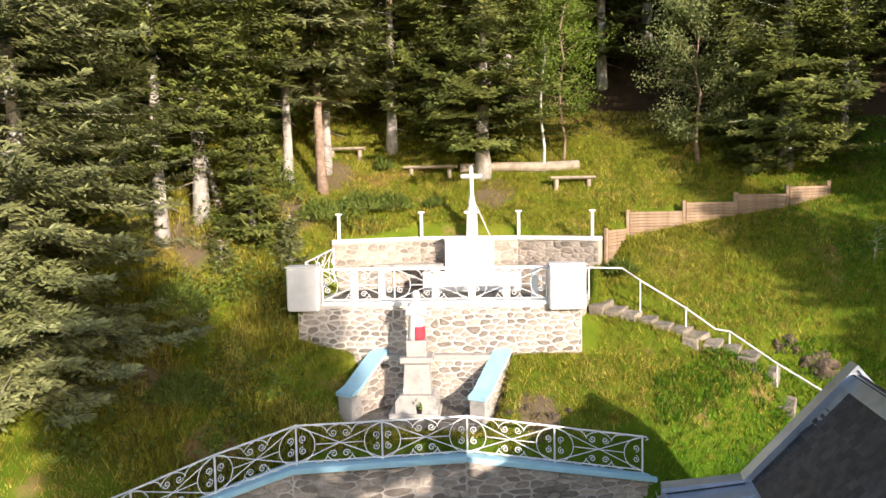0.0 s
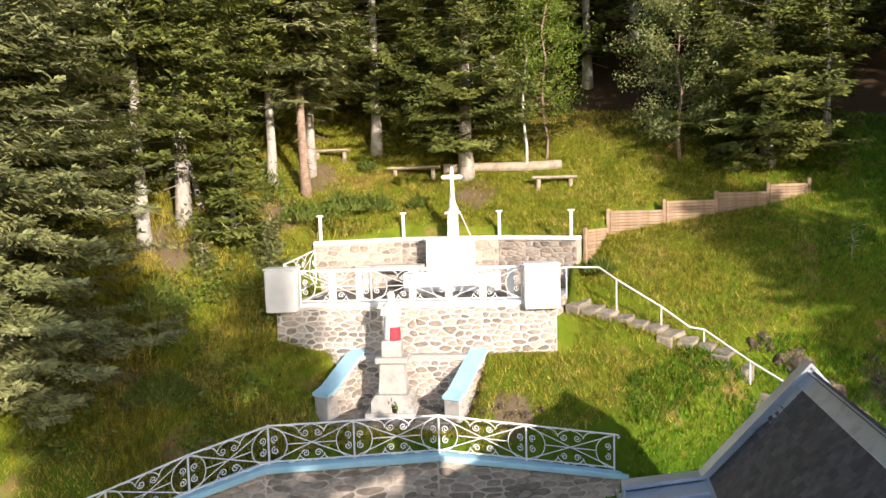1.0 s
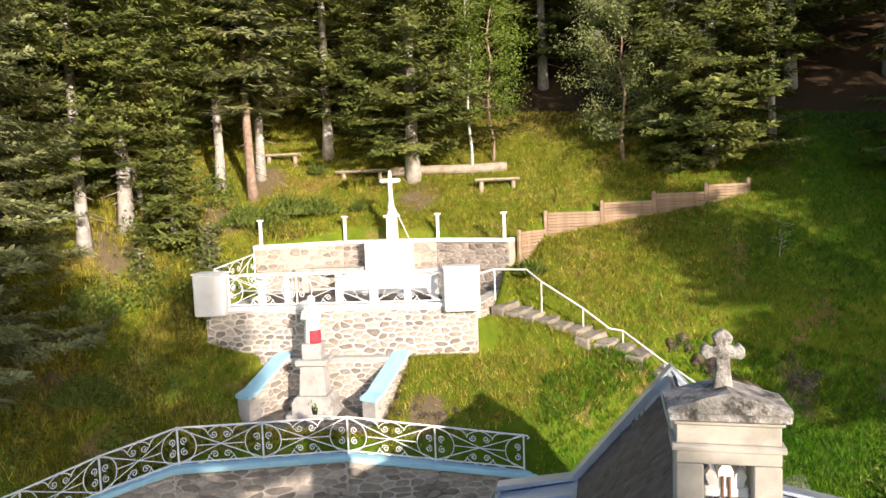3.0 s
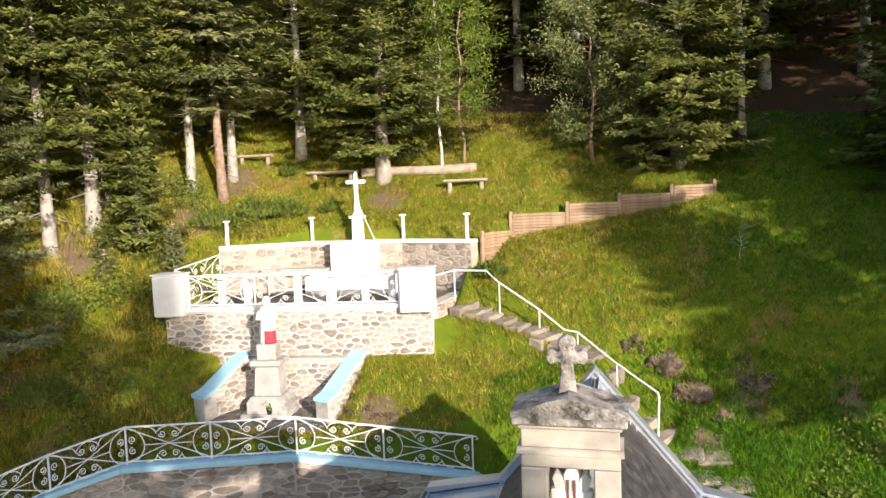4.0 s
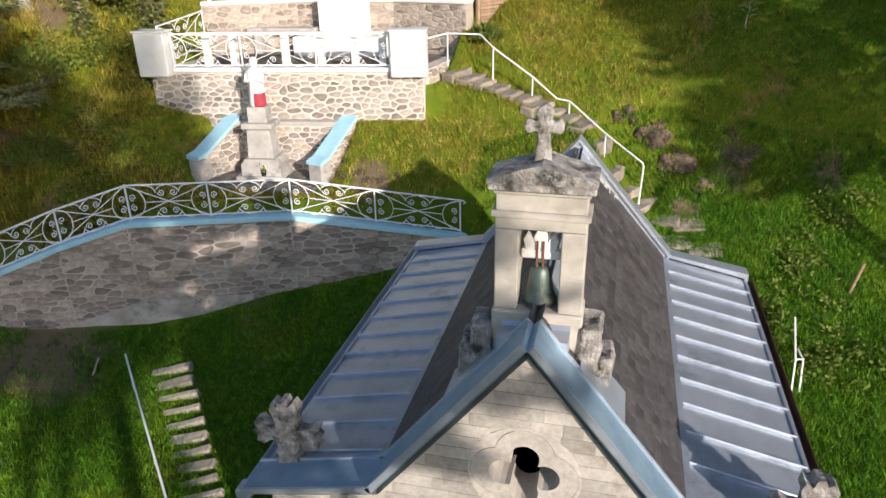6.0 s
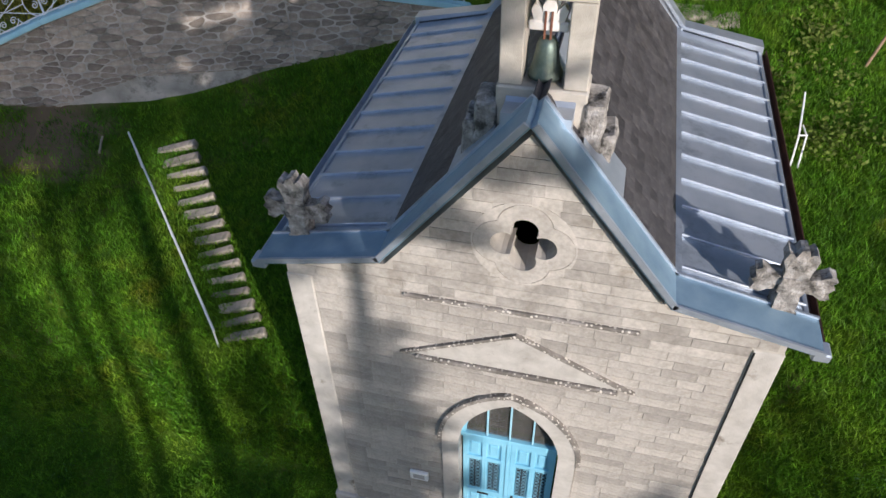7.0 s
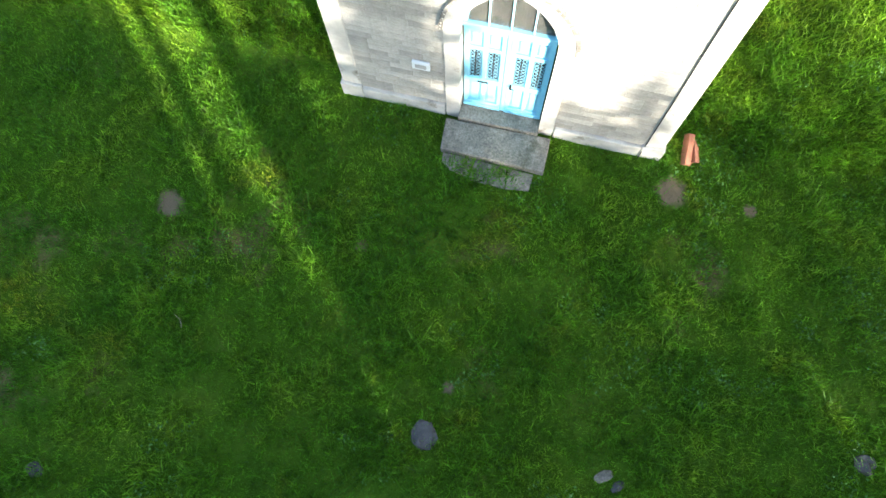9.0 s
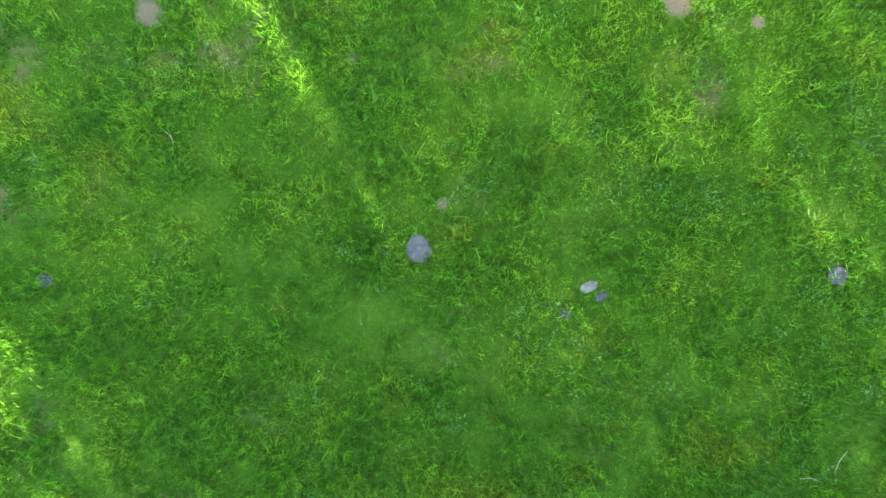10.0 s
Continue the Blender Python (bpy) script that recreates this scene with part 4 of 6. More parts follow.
def iron_fence(name, feet, h, label, group, post_r=0.02, ends=True):
    """Posts on the given feet, sloping rails and a scroll panel in each bay."""
    f = thing(name, (0, 0, 0), label, "railing", group)
    feet = [Vector(p) for p in feet]
    for p in feet:
        part("post", tube([p - Vector((0, 0, 0.06)), p + Vector((0, 0, h + 0.02))], post_r, 6), M_IRON, f)
    for a, b in zip(feet, feet[1:]):
        up = Vector((0, 0, h))
        part("top_rail", tube([a + up, b + up], 0.02, 6), M_IRON, f)
        part("bottom_rail", tube([a + Vector((0, 0, 0.05)), b + Vector((0, 0, 0.05))], 0.014, 6), M_IRON, f)
        part("scrollwork", scroll_panel(a, b, h), M_IRON, f)
    if ends:
        e = feet[-1] + Vector((0, 0, h))
        d = (feet[-1] - feet[-2]).normalized()
        part("rail_curl", tube([e, e + d * 0.08, e + d * 0.12 + Vector((0, 0, -0.04)), e + d * 0.07 + Vector((0, 0, -0.07))], 0.016, 6), M_IRON, f)
    return f


LOW = [(-13.2, 3.85), (-11.7, 4.4), (-10.25, 4.9), (-8.9, 5.4), (-5.9, 6.7), (-2.25, 8.02)]
LOW_TOP = [5.65, 6.2, 6.78, 7.22, 7.13, 6.42]
low_wall = wall_run("wall_lower", LOW, LOW_TOP, [2.5] * 6, 0.3, M_POINT_GREY, "grey rubble retaining wall with a pale blue cap")
cap_run(low_wall, LOW, LOW_TOP, 0.07, 0.36, 0.11, M_BLUE, "pale blue painted concrete cap")


def along(rows, x):
    for a, b in zip(rows, rows[1:]):
        if a[0] <= x <= b[0]:
            t = (x - a[0]) / (b[0] - a[0])
            return Vector([a[i] + (b[i] - a[i]) * t for i in range(len(a))])


rows = [(p[0], p[1] + 0.14, z + 0.11) for p, z in zip(LOW, LOW_TOP)]
iron_fence("iron_fence", [along(rows, x) for x in (-13.1, -11.65, -10.25, -8.88, -7.42, -5.9, -4.25, -2.52)], 0.74, "white painted wrought-iron fence with scrolls on the blue cap", "scrolled iron railings")

# the terrace
TER = [(-10.15, 8.75), (-3.72, 9.7)]
TER_Z = 9.76
ter_wall = wall_run("wall_terrace", TER, [TER_Z, TER_Z], [7.0, 7.0], 0.4, M_POINT, "rubble stone terrace wall with broad pale pointing")
cap_run(ter_wall, [(-9.6, 8.832), (-4.45, 9.592)], [TER_Z + 0.002] * 2, 0.06, 0.4, 0.09, M_WHITE, "whitewashed concrete edge of the terrace")
left_side = wall_run("wall_terrace_side", [(-10.3, 11.6), (-10.15, 9.16)], [TER_Z - 0.01] * 2, [7.5] * 2, 0.35, M_POINT, "stone side wall of the terrace")
right_side = wall_run("wall_terrace_side", [(-3.72, 10.1), (-3.45, 12.3)], [TER_Z - 0.01] * 2, [7.5] * 2, 0.35, M_POINT, "stone side wall of the terrace beside the stairs")
floor = part("terrace_floor", prism([(-10.1, 9.1), (-3.8, 10.05), (-3.4, 12.35), (-5.45, 13.05), (-8.2, 12.9), (-10.2, 11.55)], 9.0, TER_Z - 0.03, "z"), M_PAVE)
tagged(floor, "grey paved terrace floor", "floor", kind="structure")
BACK = [(-10.3, 11.45), (-8.2, 12.85), (-5.45, 13.02), (-3.3, 12.3)]
back_wall = wall_run("wall_back", BACK, [11.02] * 4, [9.0] * 4, 0.35, M_BACK, "stone back wall of the terrace with a white cap")
cap_run(back_wall, BACK, [11.022] * 4, 0.05, 0.38, 0.1, M_WHITE, "white painted cap")
for x, y in ((-10.2, 11.75), (-8.2, 13.05), (-5.45, 13.2), (-3.45, 12.55)):
    post = thing("white_post", (x, y, 11.12), "slim white concrete post with a small cap on the wall", "post", "posts on the back wall")
    part("shaft", box((-0.04, -0.04, 0), (0.04, 0.04, 0.66), None, 0.01), M_WHITE, post)
    part("cap", box((-0.09, -0.05, 0.66), (0.09, 0.05, 0.71), None, 0.01), M_WHITE, post)

# corner blocks
for x0, x1, y in ((-10.36, -9.63, 8.78), (-4.45, -3.64, 9.64)):
    b = thing("corner_block", ((x0 + x1) / 2, y, TER_Z - 0.1), "white painted concrete corner block of the terrace railing", "block", "corner blocks", turn=8.4)
    w = (x1 - x0) / 2
    bm = box((-w, -0.2, 0.0), (w, 0.3, 1.0), None, 0.03)
    bmesh.ops.subdivide_edges(bm, edges=bm.edges, cuts=2, use_grid_fill=True)
    rough_up(bm, 0.012, 4, x0)
    part("body", bm, M_WHITE, b)
    part("top_slab", box((-w - 0.02, -0.22, 1.0), (w + 0.02, 0.32, 1.04), None, 0.012), M_WHITE, b)

feet = [Vector((x, 8.86 + 0.148 * (x + 9.6), TER_Z + 0.1)) for x in (-9.58, -7.93, -6.19, -4.5)]
iron_fence("terrace_railing", feet, 0.75, "white wrought-iron terrace railing with scrolls and sun rays", "scrolled iron railings", ends=False)
iron_fence("side_railing", [Vector((-10.1, 9.15, TER_Z + 0.08)), Vector((-10.2, 11.3, TER_Z + 0.25))], 0.9, "white wrought-iron railing along the terrace side", "scrolled iron railings", ends=False)

# white balustrade posts behind the railing with a bar on top
bal = thing("balustrade", (0, 0, TER_Z - 0.03), "white concrete posts under a long white bar", "balustrade")
for x in (-9.0, -8.35, -7.1, -6.25, -5.45, -4.8):
    part("post", box((-0.085, -0.07, 0), (0.085, 0.07, 0.8), pose(x, 9.42 + 0.148 * (x + 9.0), 0, 0, 0, 8.4), 0.012), M_WHITE, bal)
a, b = Vector((-9.5, 9.4, 0.8)), Vector((-4.4, 10.16, 0.8))
d = (b - a).normalized()
n = Vector((-d.y, d.x, 0)) * 0.09
bm = bmesh.new()
vs = [bm.verts.new(v) for p in (a, b) for v in (p - n, p + n, p + n + Vector((0, 0, 0.06)), p - n + Vector((0, 0, 0.06)))]
for f in ((0, 1, 2, 3), (4, 5, 6, 7), (0, 1, 5, 4), (1, 2, 6, 5), (2, 3, 7, 6), (3, 0, 4, 7)):
    bm.faces.new([vs[i] for i in f])
bmesh.ops.recalc_face_normals(bm, faces=bm.faces)
part("bar", bm, M_WHITE, bal)

# altar block and cross
altar = thing("altar_block", (-6.77, 12.7, TER_Z - 0.03), "large white painted altar block against the back wall", "altar")
bm = box((-0.65, -0.25, 0), (0.65, 0.33, 1.34), None, 0.025)
part("body", bm, M_WHITE, altar)
part("top_slab", box((-0.68, -0.28, 1.34), (0.68, 0.36, 1.41), None, 0.015), M_WHITE, altar)
tab = thing("stone_bench", (-8.4, 12.25, TER_Z - 0.03), "pale stone slab bench before the back wall", "bench", turn=5)
part("slab", box((-0.95, -0.2, 0.58), (0.95, 0.2, 0.68), None, 0.015), M_CONCRETE, tab)
for x in (-0.7, 0.7):
    part("leg", box((x - 0.1, -0.15, 0), (x + 0.1, 0.15, 0.58), None, 0.01), M_CONCRETE, tab)
stone = thing("kneeling_step", (-6.6, 12.0, TER_Z - 0.03), "long low white step before the altar", "step", turn=4)
part("slab", box((-1.3, -0.2, 0), (1.3, 0.2, 0.5), None, 0.02), M_WHITE, stone)

cross = thing("wayside_cross", (-6.72, 12.92, 11.1), "tall white painted cross on a tapering pillar", "cross")
bm = prism([(-0.15, 0), (-0.13, 0.68), (0.13, 0.68), (0.15, 0)], -0.13, 0.13)
bmesh.ops.bevel(bm, geom=list(bm.edges), offset=0.02, segments=1, affect="EDGES")
part("pillar", bm, M_WHITE, cross)
part("collar", box((-0.2, -0.18, 0.66), (0.2, 0.18, 0.73), None, 0.015), M_WHITE, cross)
bm = add_lathe(bmesh.new(), [(0.15, 0.73), (0.13, 0.8), (0.09, 0.86), (0.11, 0.93), (0.09, 1.02), (0.065, 1.2), (0.055, 1.6)], 10)
part("shaft", bm, M_WHITE, cross, smooth=True)
bm = bmesh.new()
add_prism(bm, [(-0.05, 1.55), (-0.05, 1.62), (-0.26, 1.63), (-0.31, 1.69), (-0.26, 1.75), (-0.05, 1.75), (-0.04, 1.93), (0, 1.99), (0.04, 1.93), (0.05, 1.75), (0.26, 1.75), (0.31, 1.69), (0.26, 1.63), (0.05, 1.62), (0.05, 1.55)], -0.05, 0.05)
bmesh.ops.bevel(bm, geom=list(bm.edges), offset=0.012, segments=1, affect="EDGES")
part("cross_arms", bm, M_WHITE, cross)
bm = bmesh.new()
add_tube(bm, [(-0.22, -0.07, 1.7), (0, -0.08, 1.64), (0.22, -0.07, 1.7)], 0.022, 6)
add_tube(bm, [(0, -0.08, 1.73), (0, -0.09, 1.5), (0, -0.08, 1.15)], 0.045, 8, 0.03)
part("relief", bm, M_WHITE, cross, "plain white relief on the cross")
stick = thing("leaning_pole", (-6.35, 12.7, 11.12), "thin white pole leaning against the cross", "pole")
part("pole", tube([(-0.3, 0.22, 0.98), (0.14, 0.2, 0.0)], 0.013, 5), M_IRON, stick)

# the shrine below the terrace: two sloping side walls, niche wall, paving, pedestal and statue
SHRINE = []
shrine = thing("shrine_walls", (0, 0, 0), "two low sloping stone walls with pale blue caps", "wall", kind="structure")
for xt, yt, xb, yb, zt, zb in ((-8.28, 9.0, -8.7, 7.78, 8.68, 7.98), (-5.48, 9.42, -5.88, 8.15, 8.68, 7.9)):
    a, b = Vector((xb, yb, 0)), Vector((xt, yt, 0))
    d = (b - a).normalized()
    n = Vector((d.y, -d.x, 0)) * 0.16
    bm = bmesh.new()
    prof = [(0, 7.2), (0, zb), (0.22, zb + 0.06), ((b - a).length, zt), ((b - a).length, 7.2)]
    va = [bm.verts.new(a + d * u - n + Vector((0, 0, z))) for u, z in prof]
    vb = [bm.verts.new(a + d * u + n + Vector((0, 0, z))) for u, z in prof]
    bm.faces.new(va)
    bm.faces.new(vb[::-1])
    for i in range(5):
        j = (i + 1) % 5
        bm.faces.new((va[i], vb[i], vb[j], va[j]))
    bmesh.ops.recalc_face_normals(bm, faces=bm.faces)
    SHRINE.append((part("side_wall", bm, M_POINT, shrine, "rubble side wall with pale pointing"), a + n, b + n, zb, zt))
    bm = bmesh.new()
    nn = n * 1.35
    prof = [(-0.07, zb + 0.0), (0.2, zb + 0.06), ((b - a).length, zt), ((b - a).length, zt + 0.09), (0.2, zb + 0.15), (-0.07, zb + 0.08)]
    va = [bm.verts.new(a + d * u - nn + Vector((0, 0, z + 0.004))) for u, z in prof]
    vb = [bm.verts.new(a + d * u + nn + Vector((0, 0, z + 0.004))) for u, z in prof]
    bm.faces.new(va)
    bm.faces.new(vb[::-1])
    for i in range(6):
        j = (i + 1) % 6
        bm.faces.new((va[i], vb[i], vb[j], va[j]))
    bmesh.ops.recalc_face_normals(bm, faces=bm.faces)
    part("cap", bm, M_BLUE, shrine, "pale blue painted cap")
    m = Matrix.Translation(a) @ Matrix.Rotation(math.atan2(d.y, d.x), 4, "Z")
    part("end_pier", box((-0.04, -0.19, 7.2), (0.3, 0.19, zb - 0.002), m, 0.015), M_CONCRETE, shrine, "concrete end pier")
niche = wall_run("wall_niche", [(-8.4, 8.8), (-5.6, 9.2)], [8.55, 8.55], [7.0, 7.0], 0.3, M_POINT, "low rubble wall at the back of the shrine")
cap_run(niche, [(-8.3, 8.82), (-5.75, 9.18)], [8.552] * 2, 0.05, 0.28, 0.1, M_CONCRETE, "mossy concrete ledge")
pave = thing("shrine_paving", (0, 0, 7.45), "grey stone paving before the shrine", "paving", kind="structure")
for i in range(6):
    for j in range(4):
        x, y = -8.55 + 0.46 * i + 0.03 * (j % 2), 7.5 + 0.36 * j
        part("paving_stone", box((x, y, -0.1), (x + 0.44, y + 0.34, 0.03 + 0.01 * ((i * 3 + j) % 3)), pose(0, 0, 0, 0, 0, 0), 0.012), M_PAVE, pave)

ped = thing("pedestal", (-7.25, 8.38, 7.46), "grey stone pedestal with plinth and moulded cap", "pedestal", turn=8)
part("plinth", box((-0.6, -0.42, 0), (0.5, 0.42, 0.13), None, 0.02), M_CONCRETE, ped)
bm = prism([(-0.46, 0.13), (-0.46, 0.38), (-0.36, 0.52), (0.36, 0.52), (0.46, 0.38), (0.46, 0.13)], -0.34, 0.34)
part("base", bm, M_CONCRETE, ped)
bm = prism([(-0.31, 0.52), (-0.26, 1.2), (0.26, 1.2), (0.31, 0.52)], -0.25, 0.25)
bmesh.ops.bevel(bm, geom=list(bm.edges), offset=0.015, segments=1, affect="EDGES")
part("shaft", bm, M_CONCRETE, ped)
part("cap", box((-0.36, -0.33, 1.2), (0.36, 0.33, 1.33), None, 0.025), M_CONCRETE, ped)
part("block", box((-0.22, -0.2, 1.33), (0.22, 0.2, 1.68), None, 0.015), M_CONCRETE, ped)
# robed statue: one plain body
bm = bmesh.new()
add_lathe(bm, [(0.17, 0), (0.185, 0.05), (0.17, 0.3), (0.155, 0.5), (0.18, 0.68), (0.17, 0.78), (0.075, 0.85), (0.06, 0.88), (0.085, 0.93), (0.09, 0.99), (0.07, 1.05), (0.02, 1.08)], 18)
for v in bm.verts:
    a = math.atan2(v.co.y, v.co.x)
    if v.co.z < 0.82:
        k = 1 + 0.06 * math.sin(9 * a + 5 * v.co.z)
        v.co.x *= k * 1.05
        v.co.y *= k * 0.85
add_tube(bm, [(-0.17, -0.02, 0.72), (-0.2, -0.1, 0.55), (-0.06, -0.17, 0.6)], 0.05, 8, 0.035)
add_tube(bm, [(0.17, -0.02, 0.72), (0.2, -0.1, 0.55), (0.06, -0.17, 0.62)], 0.05, 8, 0.035)
for f in bm.faces:
    c = f.calc_center_median()
    if c.z < 0.3 and c.x > -0.06 and c.y < 0.05:
        f.material_index = 1
statue = new("statue", mesh_of("statue", bm, [M_WHITE, M_RED], True))
statue.matrix_basis = pose(-7.25, 8.38, 9.14, 0, 0, 8)
tagged(statue, "white robed statue with a red hem on the pedestal", "statue")
pots = thing("flower_pot", (-7.15, 8.08, 7.59), "small dark pot with yellow flowers on the plinth", "pot")
part("pot", add_lathe(bmesh.new(), [(0.06, 0), (0.08, 0.14), (0.085, 0.15)], 10), M_DARK, pots)
bm = bmesh.new()
for i in range(40):
    p = Vector((random.gauss(0, 0.06), random.gauss(0, 0.05), 0.15 + random.random() * 0.12))
    bm.faces.new([bm.verts.new(p + Vector((random.gauss(0, 0.03), random.gauss(0, 0.03), random.gauss(0, 0.03)))) for _ in range(3)])
part("flowers", bm, M_LEAF, pots)

# ---- stairs beside the terrace ----
stairs = thing("stone_stairs", (0, 0, 0), "worn stone stairs climbing the grassy bank", "stairs", kind="structure")
A, B = Vector((-3.2, 11.1, 9.72)), Vector((1.35, 9.5, 7.2))
n_st = 14
d = (B - A).xy.normalized()
ang = math.degrees(math.atan2(d.y, d.x))
for i in range(n_st):
    p = A.lerp(B, i / (n_st - 1))
    bm = box((-0.22, -0.5 + random.uniform(-0.1, 0.1), -0.35), (0.15, 0.42 + random.uniform(-0.1, 0.1), 0.0), None, 0.02)
    bmesh.ops.subdivide_edges(bm, edges=bm.edges, cuts=2, use_grid_fill=True)
    rough_up(bm, 0.05, 3, i * 3.1)
    part("stair_slab", bm, M_STEP, stairs, m=pose(p.x, p.y, ground_z(p.x, p.y) + 0.06, 0, 0, ang + random.uniform(-4, 4)))
for x, y, w, dd, r in ((1.75, 9.3, 0.42, 0.26, -10), (2.35, 9.22, 0.36, 0.24, 5), (1.95, 8.78, 0.4, 0.24, 0), (2.68, 8.72, 0.36, 0.24, 8)):
    bm = box((-w, -dd, -0.2), (w, dd, 0.03), None, 0.03)
    bmesh.ops.subdivide_edges(bm, edges=bm.edges, cuts=2, use_grid_fill=True)
    rough_up(bm, 0.05, 4, x)
    part("path_slab", bm, M_STEP, stairs, m=pose(x, y, ground_cut(x, y) - 0.005, 18, 0, r))
rail = thing("stair_handrail", (0, 0, 0), "white tubular steel handrail on slim posts", "handrail")
tops = [Vector(p) for p in ((-4.2, 10.6, 10.3), (-3.55, 11.3, 10.42), (-2.75, 11.35, 10.4), (-2.35, 10.95, 10.15), (-1.35, 10.6, 9.55), (-0.75, 10.35, 9.12), (-0.45, 10.3, 9.08), (0.42, 9.75, 8.5), (1.25, 9.25, 8.02), (1.27, 9.2, 7.95), (1.24, 9.2, 7.1))]
part("rail", tube(tops, 0.022, 8), M_IRON, rail)
for p in (tops[1], tops[3], tops[4], tops[6], tops[7]):
    part("post", tube([p, p - Vector((0, 0, 0.82))], 0.018, 6), M_IRON, rail)

# ---- stepped board fence ----
bf = thing("board_fence", (0, 0, 0), "stepped horizontal board fence of weathered pine", "fence")
spots = [(-3.05, 12.75, 11.24, 10.55), (-2.46, 13.9, 11.72, 10.85), (-0.9, 14.34, 11.95, 11.2), (0.55, 14.75, 12.15, 11.55), (2.0, 15.1, 12.35, 11.85), (3.2, 15.55, 12.55, 12.05)]
for k, ((xa, ya, za, ga), (xb, yb, zb, gb2)) in enumerate(zip(spots, spots[1:])):
    a, b = Vector((xa, ya, 0)), Vector((xb, yb, 0))
    d = (b - a).normalized()
    ln = (b - a).length
    m0 = Matrix.Translation(a) @ Matrix.Rotation(math.atan2(d.y, d.x), 4, "Z")
    top = za if k else za + 0.02
    low = min(ground_z(xa, ya), ground_z(xb, yb)) - 0.1
    rows_n = max(4, int((top - low) / 0.085))
    panel = part("panel_post", box((-0.05, 0.0, low - top - 0.2), (0.05, 0.09, 0.06), m0 @ Matrix.Translation((0, 0, top)), 0.01), M_WOOD, bf)
    for r in range(rows_n):
        z1 = top - r * 0.085
        bm = box((0.055, -0.012 - 0.006 * (r % 2), -0.078), (ln - 0.055, 0.022, 0.0), None, 0.008)
        part("board", bm, M_WOOD, bf, m=m0 @ pose(0, 0, z1, 0, random.uniform(-0.25, 0.25), 0))
part("panel_post", box((-0.05, 0, -0.9), (0.05, 0.09, 0.1), pose(3.2, 15.55, 12.4), 0.01), M_WOOD, bf)


# ---- benches and the log ----
def bench(x, y, ln, turn, z=None):
    g = ground_z(x, y) if z is None else z
    b = thing("log_bench", (x, y, g), "rustic bench of a halved log on two stumps", "bench", "rustic benches", turn=turn)
    bm = add_tube(bmesh.new(), [(-ln / 2, 0, 0.3), (0, 0, 0.305), (ln / 2, 0, 0.3)], 0.12, 10)
    for v in bm.verts:
        v.co.z = min(v.co.z, 0.34) if v.co.z > 0.3 else 0.3 + (v.co.z - 0.3) * 0.5
    part("seat", bm, M_LOG, b)
    for s in (-1, 1):
        part("stump", tube([(s * ln * 0.36, 0, -0.3), (s * ln * 0.36, 0, 0.27)], 0.07, 8), M_LOG, b)


bench(-11.2, 15.35, 1.25, 6)
bench(-8.4, 15.25, 1.7, 2)
bench(-4.0, 15.1, 1.35, 12)
log = thing("fallen_log", (-5.6, 15.75, ground_z(-5.6, 15.75) + 0.1), "long barkless fallen log lying across the slope", "log", turn=8)
bm = add_tube(bmesh.new(), [(-1.9, 0, 0.02), (-0.8, 0.03, 0.03), (0.5, -0.02, 0.0), (1.8, 0.0, 0.02)], 0.15, 12, 0.17)
rough_up(bm, 0.02, 3, 1)
part("trunk", bm, M_LOG, log)

# ---- left garden stairs with their pole rail ----
gs = thing("garden_stairs", (0, 0, 0), "mossy stone garden steps up the shaded lawn", "stairs", kind="structure")
A, B = Vector((-5.6, 1.88, 0)), Vector((-7.97, 4.72, 0))
d = (B - A).normalized()
ang = math.degrees(math.atan2(d.y, d.x)) - 90
for i in range(15):
    p = A.lerp(B, i / 14)
    w = random.uniform(0.36, 0.45)
    dp = random.choice((0.1, 0.11, 0.13, 0.17))
    bm = box((-w, -dp * 0.7, -0.25), (w, dp * 0.7, 0.06), None, 0.02)
    bmesh.ops.subdivide_edges(bm, edges=bm.edges, cuts=1, use_grid_fill=True)
    rough_up(bm, 0.02, 5, i)
    part("stair_slab", bm, M_STEP, gs, m=pose(p.x, p.y, ground_z(p.x, p.y) + 0.03, 12, -13, 18 + random.uniform(-4, 4)))
pr = thing("pole_rail", (0, 0, 0), "straight white metal pole rail beside the garden steps", "handrail")
lo, hi = Vector((-4.48, -0.02, 4.7)), Vector((-8.27, 3.89, 5.2))
part("rail", tube([lo, hi], 0.02, 8), M_IRON, pr)
for k, z in ((0.04, 3.6), (0.5, 4.2), (0.96, 4.2)):
    p = lo.lerp(hi, k)
    part("post", tube([p, (p.x, p.y, z)], 0.014, 6), M_IRON, pr)

# white frame on the bank, stakes, stones on the lawn
fr = thing("tube_stand", (4.15, 6.7, ground_z(4.15, 6.7)), "small white tubular frame standing in the grass", "frame")
part("side", tube([(0.05, -0.62, -0.35), (0.08, -0.3, 0.45), (0.1, 0.35, 1.0)], 0.018, 6), M_IRON, fr)
part("side", tube([(0.2, -0.55, -0.3), (0.24, -0.2, 0.4), (0.2, 0.1, 0.45)], 0.018, 6), M_IRON, fr)
part("crossbar", tube([(0.06, -0.3, 0.45), (0.25, -0.2, 0.42)], 0.016, 6), M_IRON, fr)
sk = thing("wooden_stake", (5.4, 8.2, ground_z(5.4, 8.2)), "bare wooden stake leaning in the grass", "stake")
part("stake", tube([(0, 0, -0.2), (0.28, 0.25, 0.62)], 0.03, 6), M_WOOD, sk)
sk2 = thing("wooden_stake", (-9.5, 4.35, ground_z(-9.5, 4.35)), "short dark stake lying in the shaded grass", "stake")
part("stake", tube([(-0.15, 0.25, 0.1), (0.1, -0.25, 0.05)], 0.025, 6), M_LOG, sk2)


